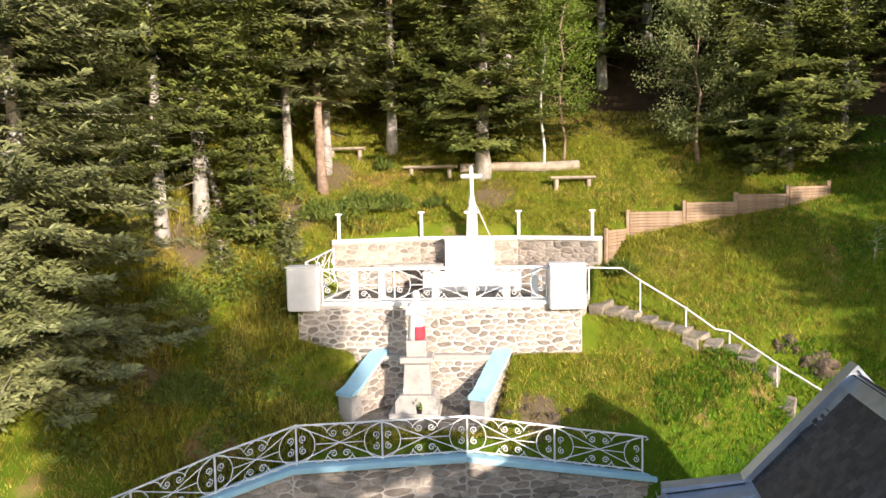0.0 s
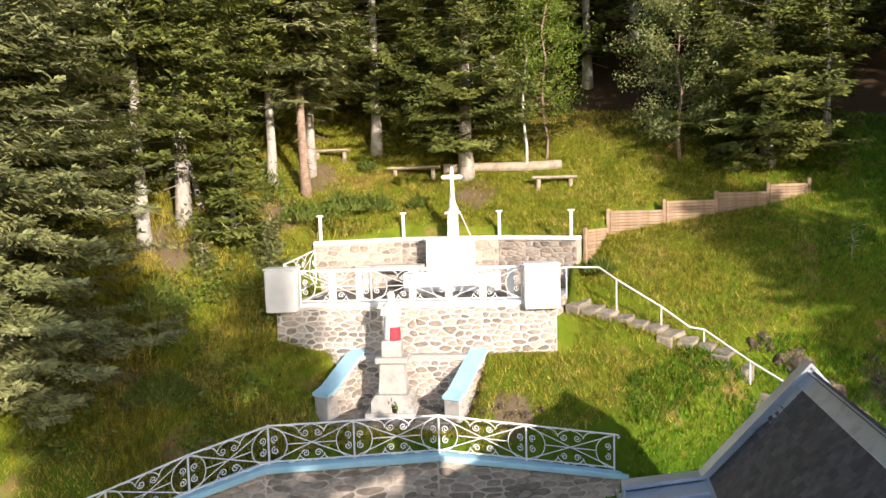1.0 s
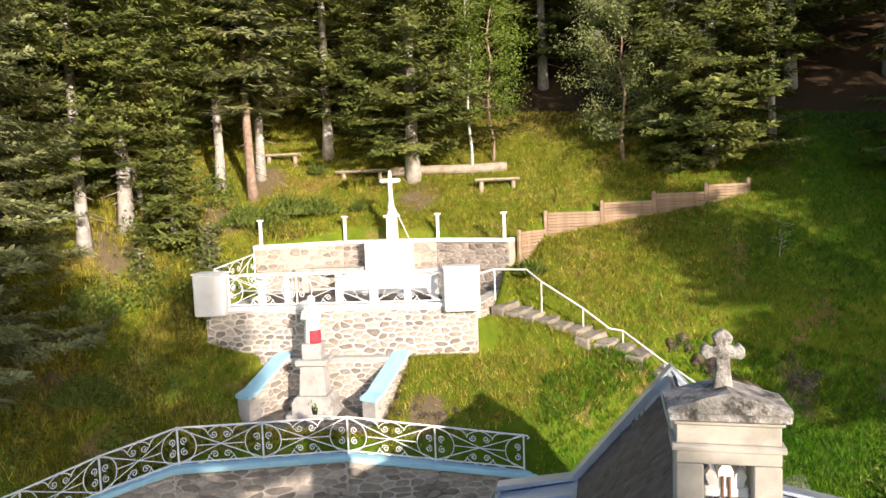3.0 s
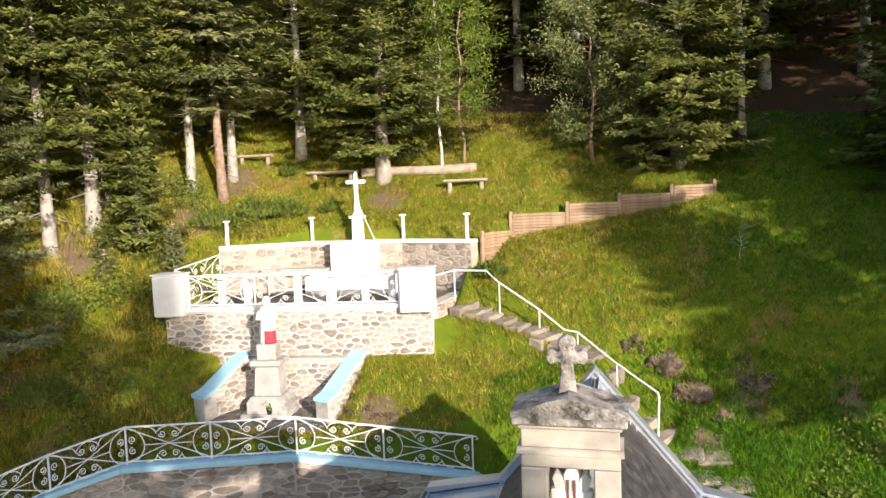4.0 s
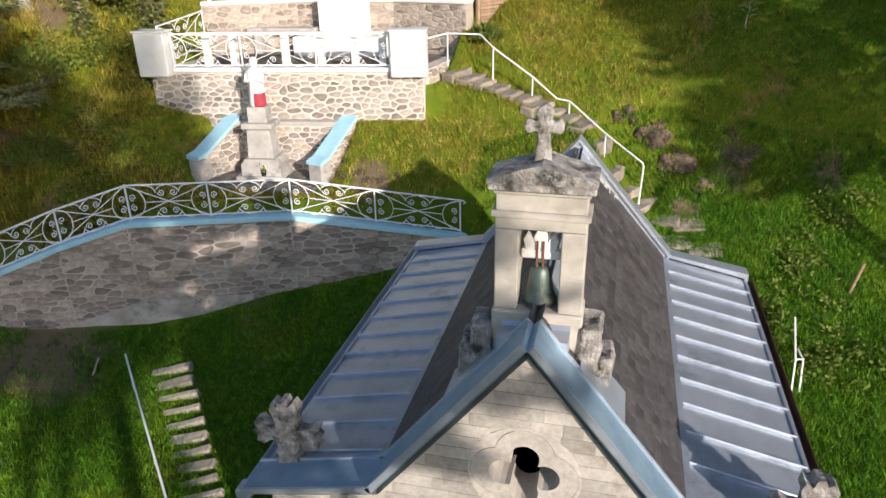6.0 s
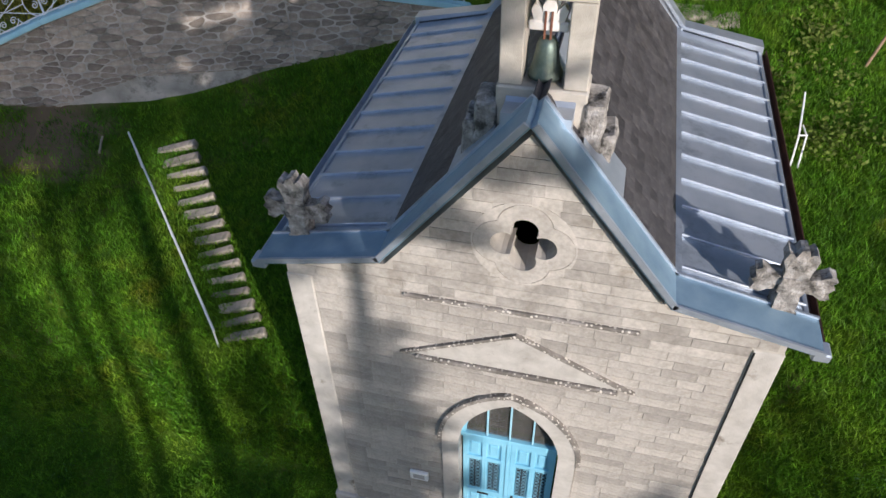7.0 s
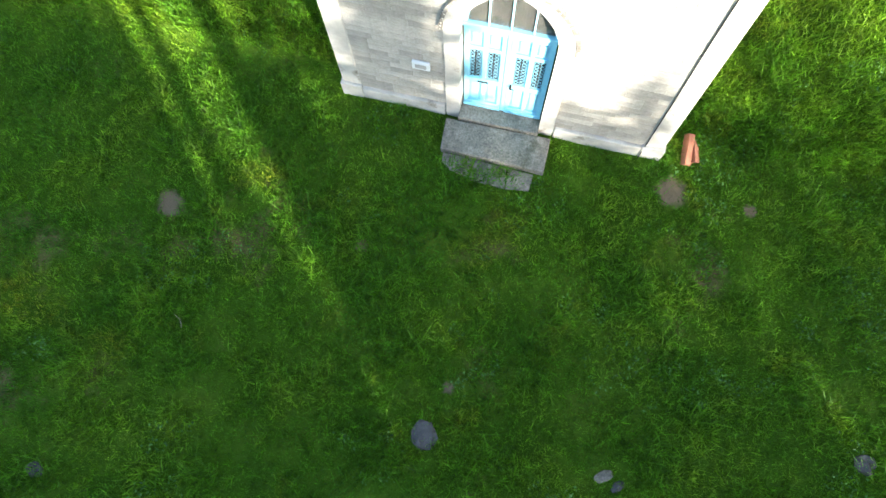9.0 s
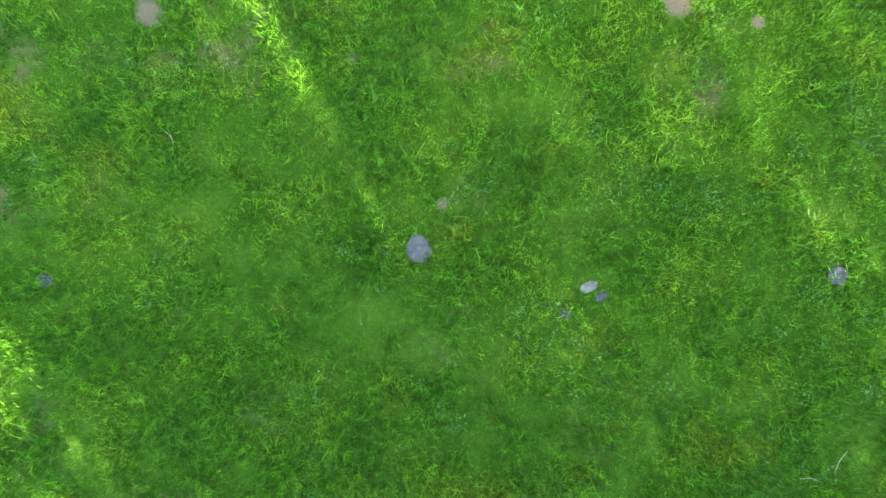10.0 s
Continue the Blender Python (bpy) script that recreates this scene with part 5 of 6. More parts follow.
def lawn_stone(x, y, w, dd, h, label, material, seed):
    bm = bmesh.new()
    bmesh.ops.create_icosphere(bm, subdivisions=2, radius=1.0)
    for v in bm.verts:
        v.co = Vector((v.co.x * w, v.co.y * dd, v.co.z * h))
    rough_up(bm, 0.35 * min(w, dd), 2.5 / max(w, dd), seed)
    ob = new("stone", mesh_of("stone", bm, material))
    ob.matrix_basis = pose(x, y, ground_z(x, y) + h * 0.15, 0, 0, seed * 17)
    return tagged(ob, label, "stone", "stones on the lawn")


lawn_stone(0.03, -6.09, 0.23, 0.28, 0.07, "flat grey stone half sunk in the lawn", M_DULL, 1)
lawn_stone(3.2, -6.02, 0.19, 0.1, 0.07, "white broken stone lying on the lawn", M_PAVE, 2)
lawn_stone(3.46, -6.12, 0.14, 0.08, 0.05, "small pinkish grey stone on the lawn", M_DULL, 3)
lawn_stone(2.91, -6.6, 0.1, 0.12, 0.04, "brown stone sunk deep in the lawn", M_DULL, 6)
lawn_stone(7.48, -4.77, 0.17, 0.2, 0.08, "greyish pink stone in the grass", M_DULL, 4)
lawn_stone(-6.48, -8.31, 0.14, 0.16, 0.06, "small grey stone in the grass", M_DULL, 5)

for x, y, ln, turn in ((8.27, -7.98, 0.45, 80), (-4.82, -5.21, 0.3, -35), (7.84, -8.41, 0.4, 10)):
    dry = thing("dry_stalk", (x, y, ground_z(x, y)), "thin pale dry stalk lying in the lawn", "twig", "dry stalks", turn=turn)
    part("stalk", tube([(-ln / 2, 0, 0.1), (0, 0.03, 0.13), (ln / 2, -0.04, 0.11)], 0.006, 4, 0.003), M_LOG, dry)


# ---- trees ----
def card_mesh(name, quads, material):
    """A mesh of loose kite-shaped leaves: rows of base, side, tip, side."""
    n = len(quads)
    me = bpy.data.meshes.new(name)
    v = np.asarray(quads, dtype=np.float32).reshape(-1, 3)
    me.vertices.add(4 * n)
    me.vertices.foreach_set("co", v.ravel())
    me.loops.add(4 * n)
    me.loops.foreach_set("vertex_index", np.arange(4 * n, dtype=np.int32))
    me.polygons.add(n)
    me.polygons.foreach_set("loop_start", np.arange(0, 4 * n, 4, dtype=np.int32))
    me.polygons.foreach_set("loop_total", np.full(n, 4, dtype=np.int32))
    me.update(calc_edges=True)
    me.materials.append(material)
    return me


def kite(p, d, side, w):
    """One leaf from p along d, w wide."""
    mid = p + d * 0.45
    return (p, mid + side * w, p + d, mid - side * w)


def fir_crown(h, r, skirt, seed, fine=1.0, shape=0.75, droop=0.3, card=0.075, gap=0.27, many=9, sprays=0):
    """Whorls of drooping boughs with flat sprays of needles on both sides."""
    R = np.random.RandomState(seed)
    quads, boughs = [], []
    z = skirt
    while z < h - 0.15:
        u = (z - skirt) / (h - skirt)
        reach = r * (1 - u) ** shape * (0.6 + 0.4 * min(1, (u + 0.02) * 12))
        for k in range(R.randint(many - 2, many + 2)):
            a = R.uniform(0, 2 * math.pi)
            ln = max(0.2, reach * R.uniform(0.55, 1.12))
            out = np.array([math.cos(a), math.sin(a), 0.0])
            sd = np.array([-math.sin(a), math.cos(a), 0.0])
            z0 = z + R.uniform(-0.18, 0.18)
            dr = droop * R.uniform(0.5, 1.5) * (1 - 0.9 * u)

            def at(s):
                s = np.atleast_1d(s)
                return s[:, None] * ln * out + np.stack([0 * s, 0 * s, z0 + ln * (0.14 * s - dr * s * s + 0.16 * s ** 4)], 1)
            boughs.append(at(np.array([0, 0.35, 0.7])))
            m = max(3, int(ln / (0.19 if sprays else 0.13) * fine))
            s = np.repeat(0.12 + 0.88 * (np.arange(m) + R.uniform(0, 0.9, m)) / m, 2)
            p = at(s)
            f = at(np.minimum(1, s + 0.05)) - at(s - 0.05)
            f /= np.linalg.norm(f, axis=1)[:, None]
            n = len(s)
            tl = np.minimum(0.55, 0.14 + 0.42 * ln * (1.08 - s)) * R.uniform(0.7, 1.2, n)
            sg = np.tile([-1.0, 1.0], m)
            d = f * R.uniform(0.5, 0.9, n)[:, None] + sd * (sg * R.uniform(0.6, 1.0, n))[:, None]
            d[:, 2] += R.uniform(-0.35, 0.1, n)
            d *= (tl / np.linalg.norm(d, axis=1))[:, None]
            up = out * 0.75 + np.stack([R.uniform(-0.5, 0.5, n), R.uniform(-0.5, 0.5, n), np.ones(n)], 1)
            side = np.cross(d, up)
            side /= np.linalg.norm(side, axis=1)[:, None]
            w = (card * R.uniform(0.7, 1.25, n))[:, None]

            def kites(p, d, side, w):
                return np.stack([p, p + d * 0.45 + side * w, p + d, p + d * 0.45 - side * w], 1)
            if sprays:
                # short needle sprays in pairs along each twig, the last one at its tip
                for g in range(sprays):
                    q = p + d * (0.12 + 0.8 * g / sprays) + R.normal(0, 0.012, (n, 3))
                    for t in (-1, 1):
                        e = d / tl[:, None] * R.uniform(0.45, 0.9, n)[:, None] + side * (t * R.uniform(0.5, 1.0, n))[:, None]
                        e[:, 2] += R.uniform(-0.25, 0.3, n)
                        e *= R.uniform(0.09, 0.17, n)[:, None]
                        quads.append(kites(q, e, np.cross(e, up) / (np.linalg.norm(np.cross(e, up), axis=1)[:, None] + 1e-6), w))
                quads.append(kites(p + d * 0.8, d * 0.4, side, w))
                continue
            quads.append(kites(p, d * 0.65, side, w * 0.8))
            q = p + d * 0.3
            for t in (-1, 1):
                e = d * 0.6 + side * (t * tl * 0.3)[:, None]
                e[:, 2] += R.uniform(-0.07, 0.03, n)
                quads.append(kites(q, e, side, w * 0.6))
        z += R.uniform(0.75, 1.25) * gap * (1.15 - 0.4 * u)
    return np.concatenate(quads), boughs


def trunk_mesh(bm, h, r, lean=(0, 0), wob=0.05, n=9, seed=0):
    R = np.random.RandomState(seed)
    m = 9
    pts = [Vector((lean[0] * i / m * h + R.uniform(-wob, wob) * (i > 0), lean[1] * i / m * h + R.uniform(-wob, wob) * (i > 0), h * i / m)) for i in range(m + 1)]
    add_tube(bm, pts, r, n, r * 0.15)
    for v in bm.verts:
        if v.co.z < 0.25:
            v.co.x *= 1.35
            v.co.y *= 1.35
    return pts


def conifer(x, y, h, r, skirt, seed, label, material=None, bark=None, trunk_r=0.17, lean=(0, 0), name="fir_tree", group="firs on the slope", dead=0, **kw):
    z = ground_z(x, y)
    t = thing(name, (x, y, z - 0.25), label, "tree", group)
    bm = bmesh.new()
    trunk_mesh(bm, h * 0.97, trunk_r, lean, 0.03, seed=seed)
    quads, boughs = fir_crown(h, r, skirt, seed, **kw)
    if lean != (0, 0):
        k = np.array([lean[0], lean[1], 0.0])
        quads = quads + k * quads[:, :, 2:3]
        boughs = [[p + k * p[2] for p in b] for b in boughs]
    for b in boughs[:: 2]:
        add_tube(bm, b, 0.022, 3, 0.006, cap=False)
    R = np.random.RandomState(seed + 5)
    for i in range(dead):
        zz = R.uniform(0.9, skirt)
        a = R.uniform(0, 6.28)
        ln = R.uniform(0.3, 0.9)
        add_tube(bm, [(lean[0] * zz, lean[1] * zz, zz), (lean[0] * zz + ln * math.cos(a), lean[1] * zz + ln * math.sin(a), zz - 0.05 - 0.2 * ln)], 0.02, 3, 0.005, cap=False)
    part("trunk", bm, bark or M_BARK, t, smooth=True)
    cr = new("crown", card_mesh("crown", quads, material or M_FIR))
    cr.parent = t
    return t


def leafy(x, y, h, r, low, seed, label, material, bark, trunk_r, limbs=26, leaves=170, leaf=0.06, lean=(0, 0), name="birch_tree", wob=0.12):
    """A broadleaved tree: wavering stem, rising limbs, clumps of small leaves."""
    z = ground_z(x, y)
    t = thing(name, (x, y, z - 0.2), label, "tree")
    R = np.random.RandomState(seed)
    bm = bmesh.new()
    pts = trunk_mesh(bm, h, trunk_r, lean, wob, 8, seed)
    quads = []
    for i in range(limbs):
        u = low + (1 - low) * (i + R.rand()) / limbs
        p = np.array(pts[min(8, int(u * 9))].lerp(pts[min(9, int(u * 9) + 1)], u * 9 % 1))
        a = R.uniform(0, 6.28)
        ln = r * (0.35 + 0.65 * math.sin(math.pi * min(1, 0.2 + 0.8 * (u - low) / (1 - low)))) * R.uniform(0.6, 1.1)
        d = np.array([math.cos(a), math.sin(a), R.uniform(0.1, 0.6)])
        q = p + d * ln
        add_tube(bm, [p, p + d * ln * 0.5 + np.array([0, 0, 0.06]), q], trunk_r * 0.25, 4, 0.006, cap=False)
        for j in range(leaves):
            s = R.uniform(0.25, 1.1)
            c = p + d * ln * s + R.normal(0, 0.17, 3) * (0.5 + 0.6 * s)
            e = R.normal(0, 1, 3)
            e *= leaf * R.uniform(0.8, 1.6) / np.linalg.norm(e)
            sd = np.cross(e, R.normal(0, 1, 3))
            sd /= np.linalg.norm(sd) + 1e-6
            quads.append(kite(c, e * 1.6, sd, leaf * 0.5))
    part("trunk", bm, bark, t, smooth=True)
    cr = new("crown", card_mesh("crown", quads, material))
    cr.parent = t
    return t


# the near silver fir and the firs at the edge of the wood
conifer(-14.6, 5.6, 13.0, 3.5, 0.2, 11, "large silvery green fir with boughs to the ground", M_FIR_PALE, trunk_r=0.22, fine=1.25, shape=0.42, droop=0.36, card=0.03, gap=0.25, many=12, sprays=4)
conifer(-17.2, 8.2, 14.0, 3.0, 0.4, 12, "large silvery green fir among the first trees", M_FIR_PALE, trunk_r=0.22, fine=0.9, shape=0.5, droop=0.36, many=11, card=0.045, sprays=3)
conifer(-16.4, 11.3, 15.0, 2.8, 1.6, 13, "green fir among the first trees", trunk_r=0.2, fine=0.95, shape=0.45, many=10, card=0.04, sprays=3)
conifer(-14.05, 9.5, 13.0, 2.7, 2.5, 21, "tall fir with a bare pale trunk", trunk_r=0.17, dead=10, lean=(-0.012, 0), shape=0.5, fine=0.95, card=0.04, sprays=3)
conifer(-13.6, 10.6, 13.5, 2.7, 2.7, 22, "tall fir with a thick pale trunk", trunk_r=0.2, dead=14, shape=0.5, fine=0.95, card=0.04, sprays=3)
conifer(-12.15, 10.6, 4.6, 1.2, 0.35, 23, "young dark green fir with dense boughs", trunk_r=0.09, fine=1.3, shape=0.55, gap=0.2, many=10, card=0.03, sprays=3)
conifer(-12.4, 13.5, 13, 2.5, 2.6, 24, "tall fir with a grey trunk", trunk_r=0.15, dead=8, shape=0.5, fine=0.95, card=0.04, sprays=3)
conifer(-11.3, 13.5, 13, 2.2, 3.0, 25, "leaning pine with reddish bark", bark=M_BARK_RED, trunk_r=0.15, dead=10, lean=(-0.035, 0.01), name="pine_tree", group="", material=M_FIR_PALE, shape=0.5)
conifer(-11.55, 14.5, 13, 2.4, 3.0, 26, "tall fir with a pale straight trunk", trunk_r=0.15, dead=8, shape=0.5, fine=0.95, card=0.04, sprays=3)
conifer(-9.87, 16.1, 13, 2.7, 2.3, 27, "tall fir with a pale trunk behind the benches", trunk_r=0.17, dead=6, shape=0.5, fine=0.95, card=0.04, sprays=3)
conifer(-6.75, 15.5, 13, 3.2, 1.1, 28, "broad green fir rising behind the cross", trunk_r=0.22, fine=1.05, shape=0.4, many=12, gap=0.24, card=0.04, sprays=3)
conifer(2.3, 16.5, 12, 3.0, 0.2, 29, "broad green fir with boughs down to the board fence", trunk_r=0.2, fine=1.05, shape=0.4, many=12, gap=0.24, card=0.04, sprays=3)
conifer(8.6, 15.2, 13, 2.8, 0.5, 30, "dark fir in the shade at the wood's edge", trunk_r=0.2, shape=0.5)
conifer(-11.1, 10.55, 1.5, 0.6, 0.1, 31, "small young spruce on the slope", trunk_r=0.03, fine=2.2, shape=0.9, droop=0.05, card=0.03, gap=0.1, material=M_FIR_PALE, name="young_spruce", group="young spruces")
conifer(-12.5, 9.6, 0.9, 0.35, 0.1, 32, "tiny pale young spruce on the slope", trunk_r=0.02, fine=2.2, shape=0.9, droop=0.05, card=0.025, gap=0.09, material=M_FIR_PALE, name="young_spruce", group="young spruces")
leafy(-4.9, 15.8, 8.5, 1.0, 0.32, 41, "slender white birch with light green leaves", M_LEAF, M_BIRCH, 0.05, limbs=34, leaves=260, leaf=0.04, wob=0.1)
leafy(-4.3, 16.3, 7.6, 1.25, 0.2, 42, "light green young broadleaved tree", M_LEAF, M_BARK_RED, 0.045, limbs=36, leaves=330, leaf=0.042, name="young_beech")
leafy(-0.2, 16.5, 6.8, 1.75, 0.14, 43, "grey-green whitebeam with loose leafy branches", M_WHITEBEAM, M_BARK_RED, 0.055, limbs=50, leaves=330, leaf=0.048, name="whitebeam_tree")
leafy(3.45, 12.9, 1.1, 0.4, 0.3, 44, "bare thin sapling in the meadow", M_LEAF, M_BARK, 0.014, limbs=10, leaves=5, name="sapling", wob=0.04)
leafy(4.3, 17.7, 12, 0.9, 0.55, 45, "thin pale trunk with few leaves at the wood's edge", M_BUSH, M_BARK, 0.11, limbs=16, leaves=60, name="beech_tree")

# dead limb leaning between the trunks
deadl = thing("dead_trunk", (-13.35, 11.1, ground_z(-13.35, 11.1) - 0.1), "broken pale dead trunk leaning among the firs", "tree trunk")
part("trunk", tube([(0, 0, 0), (-0.25, 0.1, 1.0), (-0.6, 0.2, 1.9)], 0.1, 8, 0.05), M_BARK, deadl)

# the wood behind, two kinds repeated
kinds = [conifer(x, y, h, r, sk, sd, "dark fir deep in the wood", fine=0.6, dead=6, group="firs of the wood", card=0.13, shape=0.5, gap=0.38, many=8) for x, y, h, r, sk, sd in ((-8.3, 19.6, 17, 2.7, 2.2, 51), (-3.0, 20.5, 16, 2.8, 1.5, 52), (1.5, 20.2, 18, 2.6, 2.8, 53))]
R = np.random.RandomState(7)
taken = [(-8.3, 19.6), (-3.0, 20.5), (1.5, 20.2)]
for i in range(900):
    x, y = R.uniform(-30, 24), R.uniform(18.6, 36)
    if x < -15 and R.rand() < 0.5:
        x, y = R.uniform(-28, -17.5), R.uniform(10, 26)
    gap = 1.9 + 0.03 * y
    if len(taken) > 75 or any((x - a) ** 2 + (y - b) ** 2 < gap * gap for a, b in taken):
        continue
    if x > 4 and y < 19.5:
        continue
    taken.append((x, y))
    k = R.uniform(0.85, 1.15)
    copy_thing(kinds[i % 3], pose(x, y, ground_z(x, y) - 0.25, 0, 0, R.uniform(0, 360)) @ Matrix.Scale(k, 4))
# unseen trees round the lawn, behind and beside the camera's way, placed and sized to shape the shade
SHADE_TREES = [(-3.8, -20.4, 0.74), (-0.4, -20.6, 0.78), (3.4, -20.3, 0.85), (6.3, -20.7, 0.87), (8.8, -20.4, 0.85), (10.4, -20.8, 0.6), (11.4, -20.3, 0.5), (12.2, -20.9, 0.52), (13.0, -20.2, 0.5), (14.0, -20.4, 0.5), (13.4, -21.7, 0.5), (15.6, -21.8, 0.78), (16.4, -20.2, 0.86), (19.3, -20.8, 0.62), (21.3, -20.8, 0.68), (22.8, -20.3, 0.64), (24.4, -21.2, 0.64), (26.0, -20.6, 0.72), (29.8, -20.1, 0.72)]
SHADE_TREES += [(9.9, -25.2, 0.8), (13.7, -25.0, 0.75), (20.4, -24.6, 0.9), (24.4, -25.3, 0.8), (28.4, -25.0, 0.8), (31.9, -24.4, 0.72), (7.4, -29.5, 0.9), (15.4, -29.0, 0.95), (34.4, -28.5, 0.85), (27.4, -30, 0.85)]
SHADE_TREES += [(16.5, 6.2, 1.15), (12.6, 8.6, 1.1), (16.2, 9.5, 1.2), (12.4, 12.2, 1.05), (15, 14.8, 1.15), (20.5, 7, 1.3), (11.3, 10.0, 0.95), (-18.5, 0.5, 0.9), (-20, -5, 0.9), (22.5, -11, 0.6)]
for i, (x, y, k) in enumerate(SHADE_TREES):
    copy_thing(kinds[i % 3], pose(x, y, ground_z(x, y) - 0.25, 0, 0, 40 * i) @ Matrix.Scale(k, 4))
# unseen tall pines round the lawn and beside the meadow, crowns set high to shape the shade
high = conifer(7.3, -14.0, 20.5, 2.3, 12.5, 57, "unseen tall pine with a bare trunk, its high crown added for shade", bark=M_BARK_RED, trunk_r=0.2, name="pine_tree", group="pines round the lawn", dead=12, fine=0.7, card=0.13, shape=0.4, gap=0.34)
for x, y, k in ((8.1, -14.8, 1.0), (10.8, -14.2, 1.1), (3.7, -14.4, 0.95), (11.2, -21.0, 1.22), (12.7, -21.8, 1.24), (14.6, -22.3, 1.2), (12.2, 2.4, 0.9), (11.6, 5.0, 0.62), (13.6, 0.4, 0.95), (14.6, 4.6, 0.86)):
    copy_thing(high, pose(x, y, ground_z(x, y) - 0.25, 0, 0, 70 * x) @ Matrix.Scale(k, 4))


# ---- grass, bushes and weeds ----
def blades(name, spots, height, width, per, material, label, spread=0.05, lean=0.5, seed=1):
    """Tufts of narrow blades at the given places, all of it one meadow."""
    R = np.random.RandomState(seed)
    n = len(spots)
    base = np.repeat(np.array(spots, dtype=np.float32), per, 0)
    m = len(base)
    hs = np.repeat(np.asarray(height, dtype=np.float32) * np.ones(n, dtype=np.float32), per) * R.uniform(0.55, 1.25, m)
    base[:, :2] += R.normal(0, spread, (m, 2))
    a = R.uniform(0, 2 * math.pi, m)
    sd = np.stack([np.cos(a), np.sin(a), np.zeros(m)], 1) * (width * R.uniform(0.6, 1.4, m))[:, None]
    le = np.stack([R.normal(0, lean, m), R.normal(0, lean, m), np.ones(m)], 1) * hs[:, None]
    v = np.stack([base - sd - [0, 0, 0.03], base + sd - [0, 0, 0.03], base + le], 1).astype(np.float32)
    me = bpy.data.meshes.new(name)
    me.vertices.add(3 * m)
    me.vertices.foreach_set("co", v.ravel())
    me.loops.add(3 * m)
    me.loops.foreach_set("vertex_index", np.arange(3 * m, dtype=np.int32))
    me.polygons.add(m)
    me.polygons.foreach_set("loop_start", np.arange(0, 3 * m, 3, dtype=np.int32))
    me.polygons.foreach_set("loop_total", np.full(m, 3, dtype=np.int32))
    me.update(calc_edges=True)
    me.materials.append(material)
    return tagged(new(name, me), label, "grass", kind="stuff")


def free(x, y):
    """True where grass can grow: off the chapel, the paving and the stairs."""
    if -3.2 < x < 3.2 and 0.0 < y < 7.7:
        return False
    if -1.05 < x < 1.08 and -0.9 < y <= 0.0:
        return False
    if -10.3 < x < -3.3 and 8.75 + 0.148 * (x + 10.15) < y < line_y(x, BACK_LINE) + 0.42:
        return False
    if -8.9 < x < -5.5 and 7.4 < y < 9.4:
        return False
    d = y - line_y(x, WALL_LINE)
    if x < -2.25 and -0.1 < d < 0.4:
        return False
    u = (x + 3.2) / 4.55
    if 0 < u < 1.05 and abs(y - (11.1 - 1.6 * u)) < 0.42:
        return False
    return True


R = np.random.RandomState(3)


def scatter(count, x0, x1, y0, y1, keep=None):
    out = []
    xs, ys = R.uniform(x0, x1, count), R.uniform(y0, y1, count)
    for x, y in zip(xs, ys):
        if free(x, y) and (keep is None or keep(x, y)):
            out.append(tuple(settle(x, y, ground_cut(x, y))))
    return out


def patch(x, y, s=0.6, o=0.0):
    return noise.noise(Vector((x * s + o, y * s, o)))


BALD = [b for b in BARE if b[2] < 0.6]


def turf(x, y):
    return all((x - a) ** 2 + (y - b) ** 2 > (c * (0.75 + 0.5 * patch(x, y, 2.5, 7))) ** 2 for a, b, c in BALD)


lawn = scatter(125000, -13.5, 11, -15, 1.5, turf)
hl = [0.075 + 0.1 * max(0, patch(x, y, 0.5)) + (0.08 if patch(x, y, 1.7, 4) > 0.25 else 0) for x, y, z in lawn]
blades("lawn_grass", lawn, [0.8 * h for h in hl], 0.01, 5, M_GRASS, "short green lawn grass before the chapel", 0.035, 0.75)
tufts = scatter(5200, -10, 11, -15, 1.5, lambda x, y: turf(x, y) and patch(x, y, 1.1, 3) > -0.05)
blades("lawn_tufts", tufts, 0.1, 0.012, 10, M_GRASS, "coarser tufts of grass standing in the lawn", 0.04, 0.8, 8)
def worn(x, y):
    return (math.sin(91.7 * x + 57.3 * y) > 0.72) or all((x - a) ** 2 + (y - b) ** 2 > (c * (0.6 + 0.9 * patch(x, y, 1.5, 7))) ** 2 for a, b, c in BARE)


side = scatter(30000, -14, -3.2, 0.5, 7.4, lambda x, y: y < line_y(x, WALL_LINE) and worn(x, y))
blades("bank_grass", side, 0.11, 0.01, 5, M_GRASS, "green grass on the bank beside the chapel", 0.05, 0.6, 2)
foot = scatter(16000, -3.2, 3.3, 7.5, 10.9, lambda x, y: y < line_y(x, WALL_LINE) + (1.2 if x > -2.2 else 0) and worn(x, y))
blades("bank_grass", foot, 0.1, 0.01, 5, M_GRASS, "green grass behind the chapel by the stairs", 0.05, 0.65, 6)
right = scatter(30000, 3.2, 11, 0.5, 11)
blades("bank_grass", right, 0.12, 0.01, 5, M_GRASS, "green grass on the bank by the stairs", 0.05, 0.6, 3)
hill = scatter(125000, -19, 10, 3.0, 19, lambda x, y: y > line_y(x, WALL_LINE) and patch(x, y, 0.45, 9) > -0.95 and worn(x, y))
mix = [p[0] + 1.5 * patch(p[0], p[1], 0.5, 5) + 2.5 * math.sin(77.1 * p[0] + 31.7 * p[1]) > 2.6 for p in hill]
green = [p for p, g in zip(hill, mix) if g]
hill = [p for p, g in zip(hill, mix) if not g]
blades("meadow_grass", green, 0.1, 0.009, 5, M_GRASS, "greener meadow grass on the half-shaded slope", 0.06, 0.7, 14)
blades("meadow_grass", hill, 0.1, 0.009, 5, M_HAY, "yellow-green meadow grass on the sunlit slope", 0.06, 0.7, 4)
